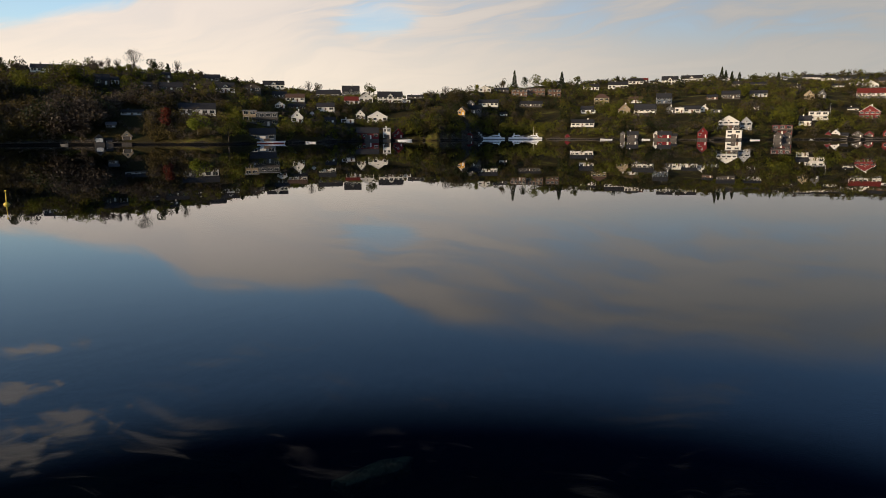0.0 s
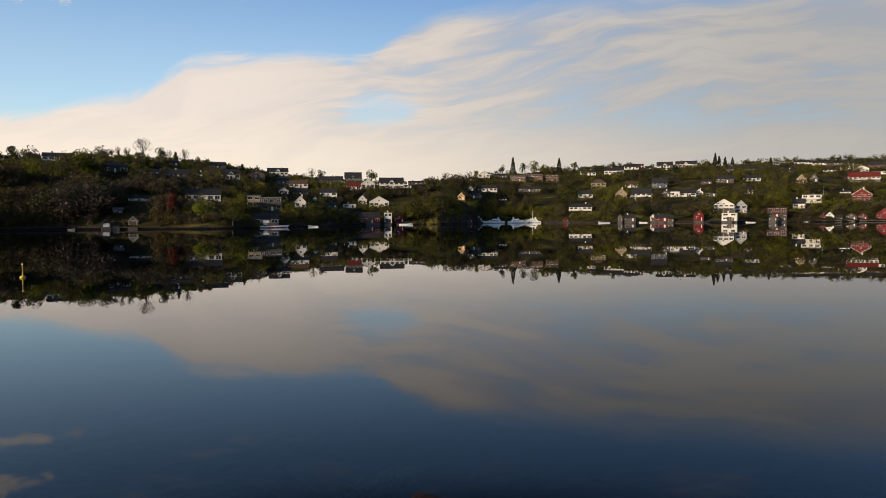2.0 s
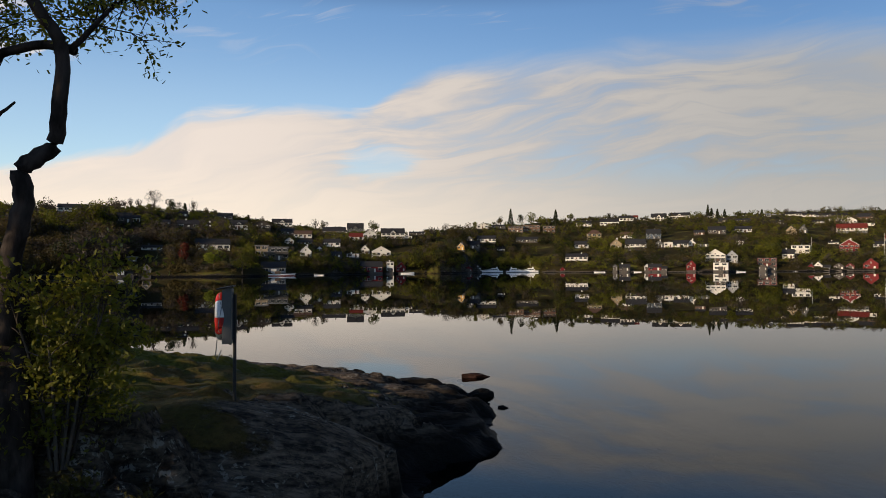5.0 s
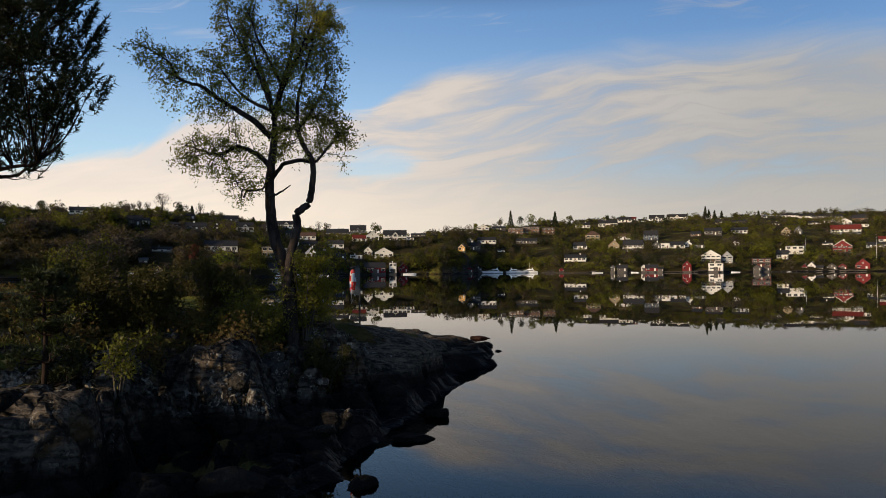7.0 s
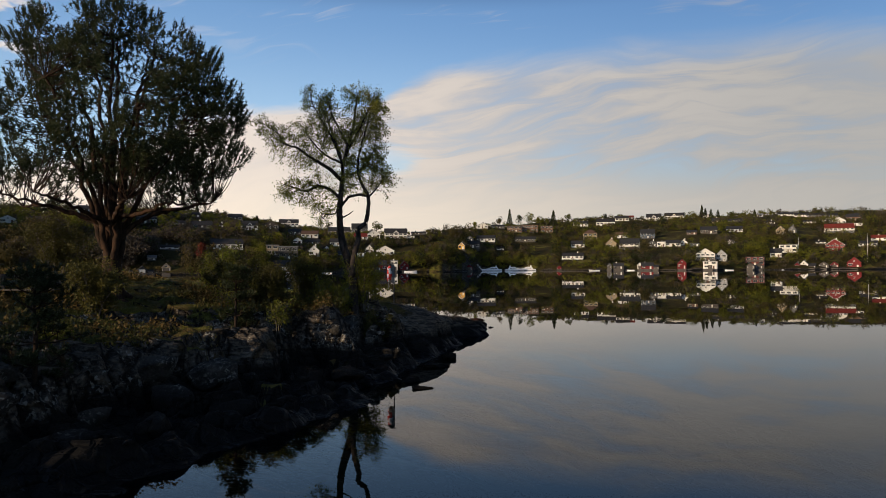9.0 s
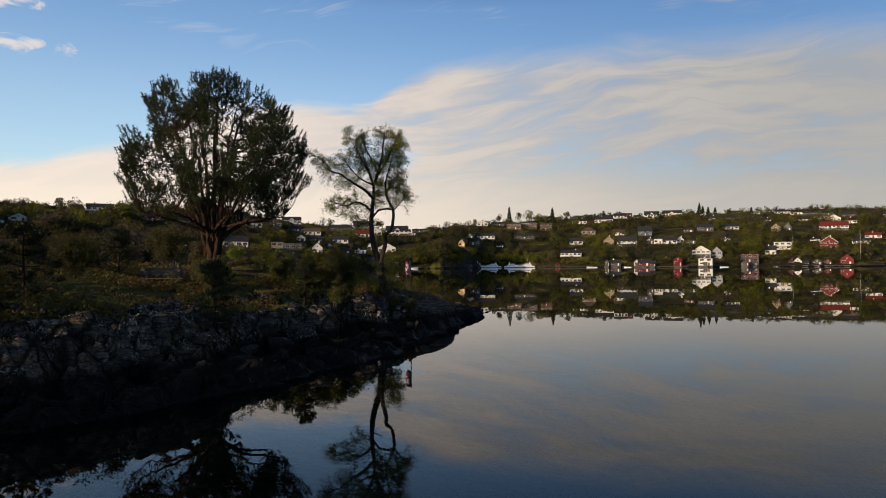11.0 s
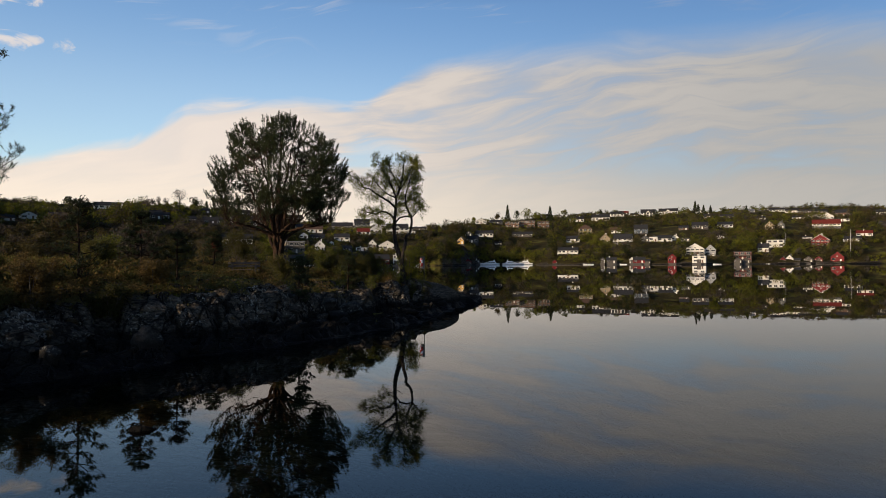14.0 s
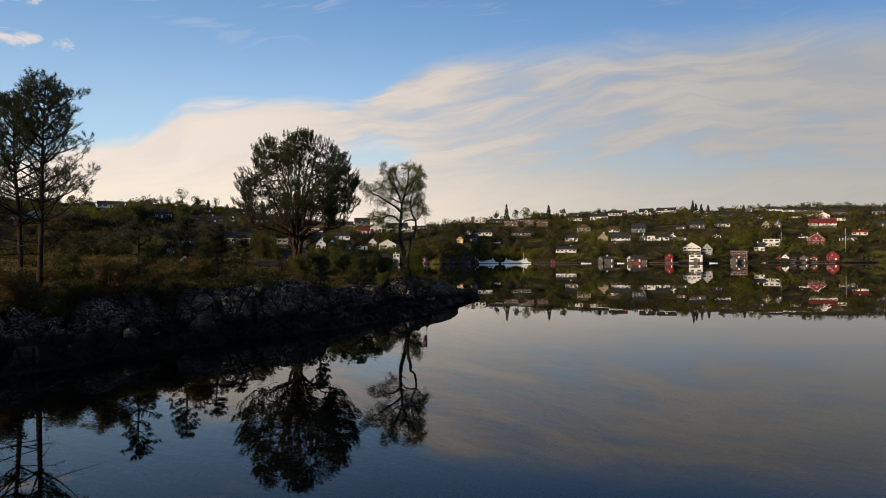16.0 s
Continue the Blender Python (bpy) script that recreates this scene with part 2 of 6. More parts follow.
def ground_material():
    """Shore rock, heath and grass, with a wet weed band at the water and a bed painted darker with depth below it."""
    m, n, s = material("shore_ground", 0.85)
    pos = place(n)
    geo = n.add("ShaderNodeNewGeometry")
    nz = n.add("ShaderNodeSeparateXYZ")
    n.link(geo.outputs["Normal"], nz.inputs[0])
    pz = n.add("ShaderNodeSeparateXYZ")
    n.link(pos, pz.inputs[0])
    z = pz.outputs[2]
    big, mid, small = n.noise(pos, 0.25, 4), n.noise(pos, 1.6, 5, 0.6), n.noise(pos, 11.0, 5, 0.65)
    strata = n.noise(n.scaled(pos, 1.0, 2.0, 9.0), 1.5, 5, 0.6, 0.4)
    lines = n.noise(n.scaled(pos, 0.7, 6.5, 6.5), 1.0, 5, 0.65, 0.3)
    strata = n.math("ADD", n.math("MULTIPLY", strata, 0.45), n.math("MULTIPLY", lines, 0.55))
    beds = n.noise(n.scaled(pos, 1.1, 15.0, 15.0), 1.0, 4, 0.6, 0.3)
    strata = n.math("MULTIPLY_ADD", beds, 0.4, n.math("MULTIPLY", strata, 0.6))
    rock = n.mix(n.step(strata, 0.42, 0.58), (0.010, 0.009, 0.008), (0.068, 0.059, 0.049))
    rock = n.mix(n.math("MULTIPLY", n.step(small, 0.45, 0.68), 0.7), rock, (0.085, 0.072, 0.056))
    web = n.add("ShaderNodeTexVoronoi")
    web.feature = "DISTANCE_TO_EDGE"
    web.inputs["Scale"].default_value = 1.0
    warp = n.add("ShaderNodeVectorMath", op="ADD")
    n.link(n.scaled(pos, 0.55, 2.2, 3.8), warp.inputs[0])
    n.link(n.mix(1.0, (0, 0, 0), n.noise(pos, 1.3, 4, 0.6), "ADD"), warp.inputs[1])
    n.link(warp.outputs[0], web.inputs["Vector"])
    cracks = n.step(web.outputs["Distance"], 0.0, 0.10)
    # crack lines near-black: crevice shade put into the rock colour
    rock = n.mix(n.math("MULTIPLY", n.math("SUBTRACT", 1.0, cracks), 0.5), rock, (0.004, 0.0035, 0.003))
    # rock painted paler on the tip and darker on the cliffs, following their light
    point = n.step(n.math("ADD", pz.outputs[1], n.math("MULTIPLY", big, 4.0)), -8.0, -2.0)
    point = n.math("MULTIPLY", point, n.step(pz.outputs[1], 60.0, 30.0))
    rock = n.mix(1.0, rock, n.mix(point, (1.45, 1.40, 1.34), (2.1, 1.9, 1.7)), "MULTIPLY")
    # upright clefts in the cliffs, their inner shade put into the colour
    split = n.add("ShaderNodeTexVoronoi")
    split.feature = "DISTANCE_TO_EDGE"
    split.inputs["Scale"].default_value = 1.0
    bent = n.add("ShaderNodeVectorMath", op="ADD")
    n.link(n.scaled(pos, 1.5, 1.5, 0.5), bent.inputs[0])
    n.link(n.mix(1.0, (0, 0, 0), n.noise(pos, 1.1, 4, 0.6), "ADD"), bent.inputs[1])
    n.link(bent.outputs[0], split.inputs["Vector"])
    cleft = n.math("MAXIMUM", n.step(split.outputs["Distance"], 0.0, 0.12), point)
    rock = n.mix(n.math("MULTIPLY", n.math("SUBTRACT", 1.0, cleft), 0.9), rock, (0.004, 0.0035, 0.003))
    flecks = n.math("ADD", n.math("MULTIPLY", n.noise(pos, 9.0, 4, 0.65, 0.5), 0.72), n.math("MULTIPLY", big, 0.28))
    lichen = n.math("MULTIPLY", n.step(flecks, 0.54, 0.585), n.math("MULTIPLY", n.step(z, 0.5, 0.9), n.step(n.noise(pos, 0.9, 3), 0.42, 0.58)))
    rock = n.mix(n.math("MULTIPLY", lichen, 0.65), rock, (0.30, 0.29, 0.255))
    rust = n.math("MULTIPLY", n.step(mid, 0.56, 0.68), n.step(z, 0.15, 0.6))
    rock = n.mix(n.math("MULTIPLY", rust, 0.55), rock, (0.075, 0.045, 0.013))
    wet = n.step(n.math("ADD", z, n.math("MULTIPLY", mid, -0.5)), 0.22, 0.02)
    # black shore lichen, carried up to deepen the shade at the cliff foot
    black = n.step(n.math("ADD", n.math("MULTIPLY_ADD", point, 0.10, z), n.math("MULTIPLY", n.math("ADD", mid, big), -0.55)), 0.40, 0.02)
    rock = n.mix(n.math("MULTIPLY", black, 0.9), rock, (0.0035, 0.0033, 0.003))
    rock = n.mix(wet, rock, (0.002, 0.002, 0.002))
    weed = n.math("MULTIPLY", n.step(z, 0.02, -0.25), n.step(mid, 0.40, 0.62))
    rock = n.mix(weed, rock, (0.020, 0.018, 0.008))
    sand = n.math("MULTIPLY", n.step(z, -0.10, -0.45), n.step(big, 0.42, 0.60))
    rock = n.mix(n.math("MULTIPLY", sand, 0.8), rock, (0.075, 0.072, 0.030))
    # the water's dimming with depth, put into the bed's colour
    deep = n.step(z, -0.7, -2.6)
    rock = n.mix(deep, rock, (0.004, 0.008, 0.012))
    turf = n.mix(n.step(mid, 0.35, 0.65), (0.066, 0.070, 0.014), (0.125, 0.084, 0.028))
    turf = n.mix(n.step(big, 0.45, 0.6), turf, (0.110, 0.112, 0.018))
    wide = n.noise(pos, 0.045, 5, 0.65)
    turf = n.mix(n.math("MULTIPLY", n.step(wide, 0.42, 0.6), 0.7), turf, (0.060, 0.040, 0.012))
    turf = n.mix(n.math("MULTIPLY", n.step(small, 0.4, 0.7), 0.45), turf, (0.014, 0.012, 0.004))
    gr = n.add("ShaderNodeAttribute")
    gr.attribute_name = "turf"
    flatness = n.step(n.math("ADD", nz.outputs[2], n.math("MULTIPLY", small, 0.2)), 0.78, 0.98)
    cover = n.step(n.math("ADD", n.math("MULTIPLY", gr.outputs["Fac"], flatness), n.math("MULTIPLY", n.math("SUBTRACT", mid, 0.5), 0.9)), 0.38, 0.56)
    far = n.step(pz.outputs[1], 120.0, 220.0)
    slope = n.mix(n.step(mid, 0.3, 0.7), (0.016, 0.015, 0.004), (0.040, 0.030, 0.008))
    turf = n.mix(n.math("MULTIPLY", far, n.step(wide, 0.36, 0.5)), turf, slope)
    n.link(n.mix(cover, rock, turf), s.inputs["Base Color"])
    n.link(n.math("MULTIPLY_ADD", wet, -0.35, 0.88), s.inputs["Roughness"])
    hgt = n.math("ADD", n.math("ADD", n.math("MULTIPLY", cleft, 1.2), n.math("MULTIPLY_ADD", n.math("MAXIMUM", cracks, point), 0.5, n.math("MULTIPLY", strata, 1.5))), n.math("ADD", n.math("MULTIPLY", mid, 0.6), n.math("MULTIPLY", small, 0.25)))
    hgt = n.math("ADD", n.math("MULTIPLY", hgt, n.math("MULTIPLY_ADD", cover, -0.9, 1.0)), n.math("MULTIPLY", n.math("MULTIPLY", small, cover), 0.5))
    bump(n, s, hgt, 0.9, 0.10)
    s.inputs["Specular IOR Level"].default_value = 0.12
    return m


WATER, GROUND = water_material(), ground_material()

# ---------------------------------------------------------------- ground


def vnoise(x, y, seed=0):
    """Smooth value noise between -1 and 1 on arrays."""
    xi, yi = np.floor(x).astype(np.int64), np.floor(y).astype(np.int64)
    fx, fy = x - xi, y - yi
    fx, fy = fx * fx * (3 - 2 * fx), fy * fy * (3 - 2 * fy)

    def h(a, b):
        v = (a * 374761393 + b * 668265263 + seed * 974711) & 0x7FFFFFFF
        v = ((v ^ (v >> 13)) * 1274126177) & 0x7FFFFFFF
        return ((v ^ (v >> 16)) & 0xFFFF) / 32767.5 - 1.0

    a, b, c, d = h(xi, yi), h(xi + 1, yi), h(xi, yi + 1), h(xi + 1, yi + 1)
    return (a + (b - a) * fx) * (1 - fy) + (c + (d - c) * fx) * fy


def fbm(x, y, octaves=4, seed=0, gain=0.5):
    total, amp = 0.0, 1.0
    for k in range(octaves):
        total = total + amp * vnoise(x * 2 ** k + 17.3 * k, y * 2 ** k - 9.1 * k, seed + k)
        amp *= gain
    return total


def smooth(a, b, v):
    v = np.clip((v - a) / (b - a), 0, 1)
    return v * v * (3 - 2 * v)


# the bay's far side, by compass angle from (0, -8): shore distance, crest distance, crest height
COAST = np.array([
    (-180, 420, 640, 45), (-120, 330, 560, 72), (-85, 300, 450, 60), (-60, 300, 410, 58), (-45, 325, 450, 45), (-35, 330, 455, 38),
    (-28, 335, 440, 36.5), (-23, 325, 440, 36.5), (-17, 315, 500, 37.5), (-12.5, 345, 560, 36), (-10, 355, 560, 33.5), (-6.5, 395, 540, 29.5),
    (-3.5, 408, 520, 26.5), (-0.5, 412, 540, 28.5), (1.5, 430, 580, 32), (3.2, 480, 620, 38), (6.5, 490, 680, 45), (10, 468, 690, 46),
    (14.5, 452, 730, 51), (19, 452, 785, 56), (22, 454, 815, 57), (25, 482, 870, 61), (29, 496, 900, 63), (33, 508, 900, 61),
    (45, 540, 900, 62), (70, 480, 800, 55), (120, 420, 700, 45), (180, 420, 640, 45)])


def far_land(x, y):
    ang, dist = np.degrees(np.arctan2(x, y + 8.0)), np.hypot(x, y + 8.0)
    shore = np.interp(ang, COAST[:, 0], COAST[:, 1]) + 4.0 * vnoise(ang * 1.3, ang * 0 + 3.3, 5)
    crest = np.interp(ang, COAST[:, 0], COAST[:, 2])
    top = np.interp(ang, COAST[:, 0], COAST[:, 3])
    s = (dist - shore) / (crest - shore)
    rise = np.where(s < 0, 0, np.clip(s, 0, 1) ** 0.8)
    back = 1.0 - 0.35 * smooth(1.0, 4.0, s)
    land = 0.7 * smooth(0, 0.02, s) + top * rise * back + 2.2 * fbm(x / 55, y / 55, 3, 11) * smooth(0.05, 0.4, s)
    bluff = np.exp(-((ang + 0.6) / 1.7) ** 2) * 6.0 * smooth(0.0, 0.14, s) * (1 - smooth(0.14, 0.6, s))
    bed = -np.clip((shore - dist) * 0.22, 0, 14.0)
    return np.where(s > 0, land + bluff, bed)


# the near point: its east shore (y, x) and how high the ground stands behind it
EAST = np.array([(-140, -40), (-80, -24), (-60, -19.5), (-45, -17), (-38, -15.4), (-35, -14.4), (-31, -12.2), (-27, -9.8), (-22.3, -6.9), (-18.6, -5.3),
                 (-14.8, -4.1), (-8.3, -3.1), (-4.8, -2.2), (-0.7, -0.6), (2, -0.3), (4.2, -0.3), (6, -1.0), (7, -2.0)])
CROWN = np.array([(-140, 3.4), (-60, 3.2), (-40, 3.1), (-30, 3.05), (-22, 2.95), (-16, 2.55), (-12, 2.8), (-8, 2.85), (-4, 2.85), (-1, 2.22), (2, 1.65), (5, 1.4), (7, 0.95), (8.2, 0.55)])


def cells(x, y, seed):
    """Broken blocks: a random value for each block, and how near its edge a place is."""
    xi, yi = np.floor(x).astype(np.int64), np.floor(y).astype(np.int64)
    best, second, value = np.full(x.shape, 9.0), np.full(x.shape, 9.0), np.zeros(x.shape)
    for ox in (-1, 0, 1):
        for oy in (-1, 0, 1):
            cx, cy = xi + ox, yi + oy

            def h(k):
                v = (cx * 73856093 + cy * 19349663 + (seed + k) * 83492791) & 0x7FFFFFFF
                v = ((v ^ (v >> 13)) * 1274126177) & 0x7FFFFFFF
                return ((v ^ (v >> 15)) & 0xFFFF) / 65535.0

            px, py = cx + 0.1 + 0.8 * h(1), cy + 0.1 + 0.8 * h(2)
            d = np.hypot(x - px, y - py)
            closer = d < best
            second = np.where(closer, best, np.minimum(second, d))
            value = np.where(closer, h(3), value)
            best = np.where(closer, d, best)
    return value, second - best


def near_land(x, y):
    ex = np.interp(y, EAST[:, 0], EAST[:, 1]) + 0.55 * fbm(x * 0 + 2.2, y / 2.1, 3, 21) * smooth(7, -2, y) + 0.22 * fbm(x / 0.9, y / 0.6, 2, 24)
    north = 7.2 + 2.2 * smooth(-3.3, -4.3, x) + 0.10 * np.clip(-12 - x, 0, 60) + 0.9 * fbm(x / 2.4, y * 0 + 1.1, 3, 23)
    d = np.minimum((ex - x) * 0.82, (north - y) * 0.9)
    west = smooth(-75, -45, x)
    crown = np.interp(y, CROWN[:, 0], CROWN[:, 1]) * (1 + 0.50 * smooth(-4, -9, x) * smooth(-3, 3, y) - 0.34 * smooth(-5, -1.5, x) * smooth(-7, -1, y))
    wx, wy = x + 0.25 * fbm(x / 0.7, y / 0.7, 2, 26), y + 0.25 * fbm(x / 0.7 + 9, y / 0.7, 2, 27)
    u, v = 0.86 * wx + 0.5 * wy, -0.5 * wx + 0.86 * wy
    big, big_edge = cells(u / 1.9, v / 1.15, 31)
    little, little_edge = cells(u / 0.85, v / 0.55, 32)
    ledge = 0.42 * smooth(0.0, 0.5, d + 0.3 * vnoise(x / 1.1, y / 0.8, 33))
    cliff_at = 0.75 + 0.75 * smooth(-10, -17, y) + 0.7 * vnoise(y / 3.1, x * 0 + 4.4, 35) * smooth(4, -4, y) + 0.8 * (big - 0.5)
    gully = smooth(0.15, 0.6, vnoise(y / 2.3 + 0.25 * x, x * 0 + 8.8, 36)) * smooth(-3, -8, y)
    slope = smooth(-23, -29, y)
    cliff_at = cliff_at + 1.5 * gully - 0.5 * slope
    face = smooth(cliff_at, cliff_at + 0.55 + 0.9 * big + 2.6 * slope, d)
    h = ledge + (0.62 * crown - 0.42) * face + 0.38 * crown * smooth(3.2, 10.0, d)
    h = h + 0.9 * smooth(14, 34, d)
    rough = smooth(-0.2, 1.0, d) * (1 - 0.75 * smooth(4.0, 7.5, d))
    calm = 1 - 0.90 * smooth(-7, -2, y)
    h = h + rough * calm * (0.50 * (big - 0.5) + 0.26 * (little - 0.5))
    h = h - rough * calm * (0.75 * (1 - smooth(0.0, 0.22, big_edge)) + 0.14 * (1 - smooth(0.0, 0.25, little_edge)))
    h = h + rough * (0.12 - 0.06 * smooth(-7, -2, y)) * fbm(x / 0.8, y / 0.6, 3, 41, 0.55)
    # tilted bedding on the outer slabs
    bed = np.abs(((0.35 * x - 0.9 * y) * 1.15 + 0.5 * vnoise(x / 2.5, y / 2.5, 61)) % 1.0 - 0.35)
    h = h + smooth(-5, 1, y) * rough * 0.20 * (0.4 - bed)
    level = h + 0.035 * x - 0.03 * y
    level = level + 0.10 * fbm(x / 1.6, y / 0.9, 3, 64)
    step = 0.11
    terr = (np.floor(level / step) + smooth(0.70, 1.0, (level / step) % 1.0)) * step - 0.035 * x + 0.03 * y
    h = h + (terr - h) * 0.85 * smooth(-6, -2, y) * smooth(0.0, 0.6, d)
    knoll = 1.84 - 0.20 * ((x + 5.2) ** 2 / 2.2 + (y + 4.3) ** 2)      # the rise that carries the rescue stand
    h = np.where(d > 0.4, np.maximum(h, knoll + 0.06 * fbm(x / 0.7, y / 0.7, 3, 63)), h)
    under = np.where(d < 0, d * 0.30 + 0.10 * fbm(x / 0.8, y / 0.8, 3, 71) * smooth(0, -0.6, d), 0)
    under = np.where(under < -4, -4 + (under + 4) * 0.7, under)
    out = np.where(d > 0, np.maximum(h, 0.03), under)
    return np.where(x < -45, out * west - 10 * (1 - west), out), d


def height(x, y):
    x, y = np.asarray(x, float), np.asarray(y, float)
    n, d = near_land(x, y)
    return np.maximum(np.maximum(far_land(x, y), n), -14.0)


def ground_z(x, y):
    return float(height(np.array([x]), np.array([y]))[0])


def spaced(fine_a, fine_b, step, low, high, grow=1.16, biggest=9.0):
    pts = list(np.arange(fine_a, fine_b + step / 2, step))
    s, v = step, fine_b
    while v < high:
        s = min(s * grow, biggest if v < 1000 else 400)
        v += s
        pts.append(v)
    s, v, front = step, fine_a, []
    while v > low:
        s = min(s * grow, biggest if v > -400 else 400)
        v -= s
        front.append(v)
    return np.array(front[::-1] + pts)


def grid_mesh(name, xs, ys, zfun):
    gx, gy = np.meshgrid(xs, ys)
    gz = zfun(gx, gy)
    nx, ny = len(xs), len(ys)
    me = bpy.data.meshes.new(name)
    co = np.stack([gx, gy, gz], -1).reshape(-1, 3)
    i = np.arange(ny - 1)[:, None] * nx + np.arange(nx - 1)[None, :]
    quads = np.stack([i, i + 1, i + nx + 1, i + nx], -1).reshape(-1, 4)
    me.vertices.add(len(co))
    me.vertices.foreach_set("co", co.ravel())
    me.loops.add(quads.size)
    me.loops.foreach_set("vertex_index", quads.ravel().astype(np.int32))
    me.polygons.add(len(quads))
    me.polygons.foreach_set("loop_start", np.arange(0, quads.size, 4, dtype=np.int32))
    me.update()
    me.validate()
    return me, gx, gy, gz


gxs, gys = spaced(-27.0, 1.6, 0.115, -3500, 3500, 1.07), spaced(-46.0, 10.5, 0.125, -3000, 3500, 1.07)
gys = np.unique(np.concatenate([gys, gys[(gys > -5) & (gys < 8)] + 0.0625]))
ground_mesh, gx, gy, gz = grid_mesh("ground", gxs, gys, height)
nd = near_land(gx, gy)[1]
turf_amount = np.where(nd > -3, np.clip(0.15 + 0.9 * smooth(1.6, 4.6, nd - 1.3 * smooth(-9, -13, gy) + 0.9 * fbm(gx / 1.8, gy / 1.8, 3, 81) - 2.0 * smooth(3.5, 6, gy) * smooth(-8.5, -5, gx) + 0.6 * smooth(-8, -5, gy) * smooth(2, -1.5, gy) * smooth(-2.2, -3.6, gx)), 0, 1), smooth(0.3, 1.5, gz))
for lx, ly, lr in ((-5.9, -13.4, 0.9), (-8.8, -16.4, 0.9), (-6.6, -17.4, 0.6)):      # weed and grass on the shore ledges
    turf_amount = np.maximum(turf_amount, 1.5 * np.exp(-((gx - lx) / lr) ** 2 - ((gy - ly) / (0.7 * lr)) ** 2))
turf_attr = ground_mesh.attributes.new("turf", "FLOAT", "POINT")
turf_attr.data.foreach_set("value", turf_amount.ravel().astype(np.float32))
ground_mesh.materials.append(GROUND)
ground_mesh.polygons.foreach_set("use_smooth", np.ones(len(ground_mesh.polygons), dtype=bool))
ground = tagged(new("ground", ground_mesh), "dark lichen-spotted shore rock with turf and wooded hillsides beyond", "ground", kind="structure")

water_mesh = grid_mesh("water", np.array([-3400, -800, -200, 0, 200, 800, 3400.0]), np.array([-2900, -800, -200, 0, 200, 800, 3400.0]), lambda x, y: x * 0)[0]
water_mesh.materials.append(WATER)
water = tagged(new("water", water_mesh), "still dark-blue sea water mirroring sky and shore", "water", kind="structure")

# ---------------------------------------------------------------- mesh tools
PALETTE = {
    "white": painted("white_board_paint", (0.58, 0.56, 0.51), 0.6, 0.15), "pale": painted("pale_grey_paint", (0.27, 0.275, 0.28), 0.6, 0.2),
    "grey": painted("grey_board_paint", (0.085, 0.085, 0.085)), "dark": painted("dark_stained_boards", (0.055, 0.045, 0.038)),
    "brown": painted("brown_stained_boards", (0.11, 0.06, 0.038)), "redbrown": painted("red_brown_boards", (0.12, 0.028, 0.024)),
    "red": painted("red_board_paint", (0.14, 0.010, 0.010)), "darkred": painted("dark_red_board_paint", (0.12, 0.010, 0.012)),
    "beige": painted("beige_board_paint", (0.28, 0.22, 0.14)), "yellow": painted("ochre_board_paint", (0.55, 0.30, 0.06)),
    "blue": painted("blue_grey_boards", (0.08, 0.10, 0.13)), "slate": painted("slate_blue_boards", (0.10, 0.12, 0.14)),
    "trim": painted("black_boards", (0.04, 0.04, 0.04)),
    "black": painted("black_roof_tiles", (0.028, 0.028, 0.030), 0.7, 0.3, 3), "grey_roof": painted("grey_roof_sheet", (0.18, 0.18, 0.19), 0.5),
    "brown_roof": painted("brown_roof_tiles", (0.09, 0.055, 0.04), 0.75, 0.3, 3), "red_roof": painted("red_roof_tiles", (0.13, 0.022, 0.016), 0.75, 0.3, 3),
    "stone": painted("rubble_stone_base", (0.085, 0.080, 0.075), 0.9, 0.4, 2), "wood": painted("grey_weathered_wood", (0.085, 0.075, 0.066), 0.85, 0.35, 3),
    "hull_white": painted("white_gelcoat", (0.78, 0.78, 0.77), 0.25, 0.06), "hull_red": painted("red_antifouling", (0.28, 0.04, 0.03), 0.5),
    "varnish": painted("varnished_timber", (0.24, 0.11, 0.045), 0.35), "metal": painted("galvanised_steel", (0.35, 0.36, 0.37), 0.4, 0.2, 4, 0.8),
    "ring_red": painted("red_ring_cover", (0.50, 0.035, 0.03), 0.5, 0.15), "buoy_yellow": painted("yellow_buoy_paint", (0.60, 0.45, 0.04), 0.45),
    "box_grey": painted("grey_fibreglass", (0.085, 0.09, 0.095), 0.45, 0.2, 5),
}


def glass_material():
    m, n, s = material("window_glass", 0.12)
    s.inputs["Base Color"].default_value = (0.02, 0.025, 0.03, 1)
    s.inputs["Specular IOR Level"].default_value = 0.35
    return m


GLASS = glass_material()
BARK_BIRCH = bark("birch_bark", (0.014, 0.011, 0.009), (0.060, 0.048, 0.042), 5.0)
BARK_PINE = bark("pine_bark", (0.014, 0.009, 0.006), (0.052, 0.028, 0.017), 7.0)
BARK_DARK = bark("dark_pine_bark", (0.010, 0.007, 0.005), (0.040, 0.024, 0.016), 7.0)
BARK_GREY = bark("grey_bark", (0.04, 0.034, 0.028), (0.11, 0.095, 0.08), 4.0)


def part(name, bm, mat, parent, label=""):
    """Link a bmesh as one mesh object under a thing or a part."""
    me = bpy.data.meshes.new(name)
    bm.to_mesh(me)
    bm.free()
    me.materials.append(mat)
    ob = new(name, me)
    ob.parent = parent
    return tagged(ob, label) if label else ob


def share(name, me, parent, m):
    ob = new(name, me)
    ob.parent = parent
    ob.matrix_local = m
    return ob


def thing(name, x, y, z, turn=0.0, label="", category="", group="", kind=""):
    ob = new(name)
    ob.empty_display_size = 0.3
    ob.matrix_world = pose(x, y, z, 0, 0, turn)
    return tagged(ob, label, category, group, kind)


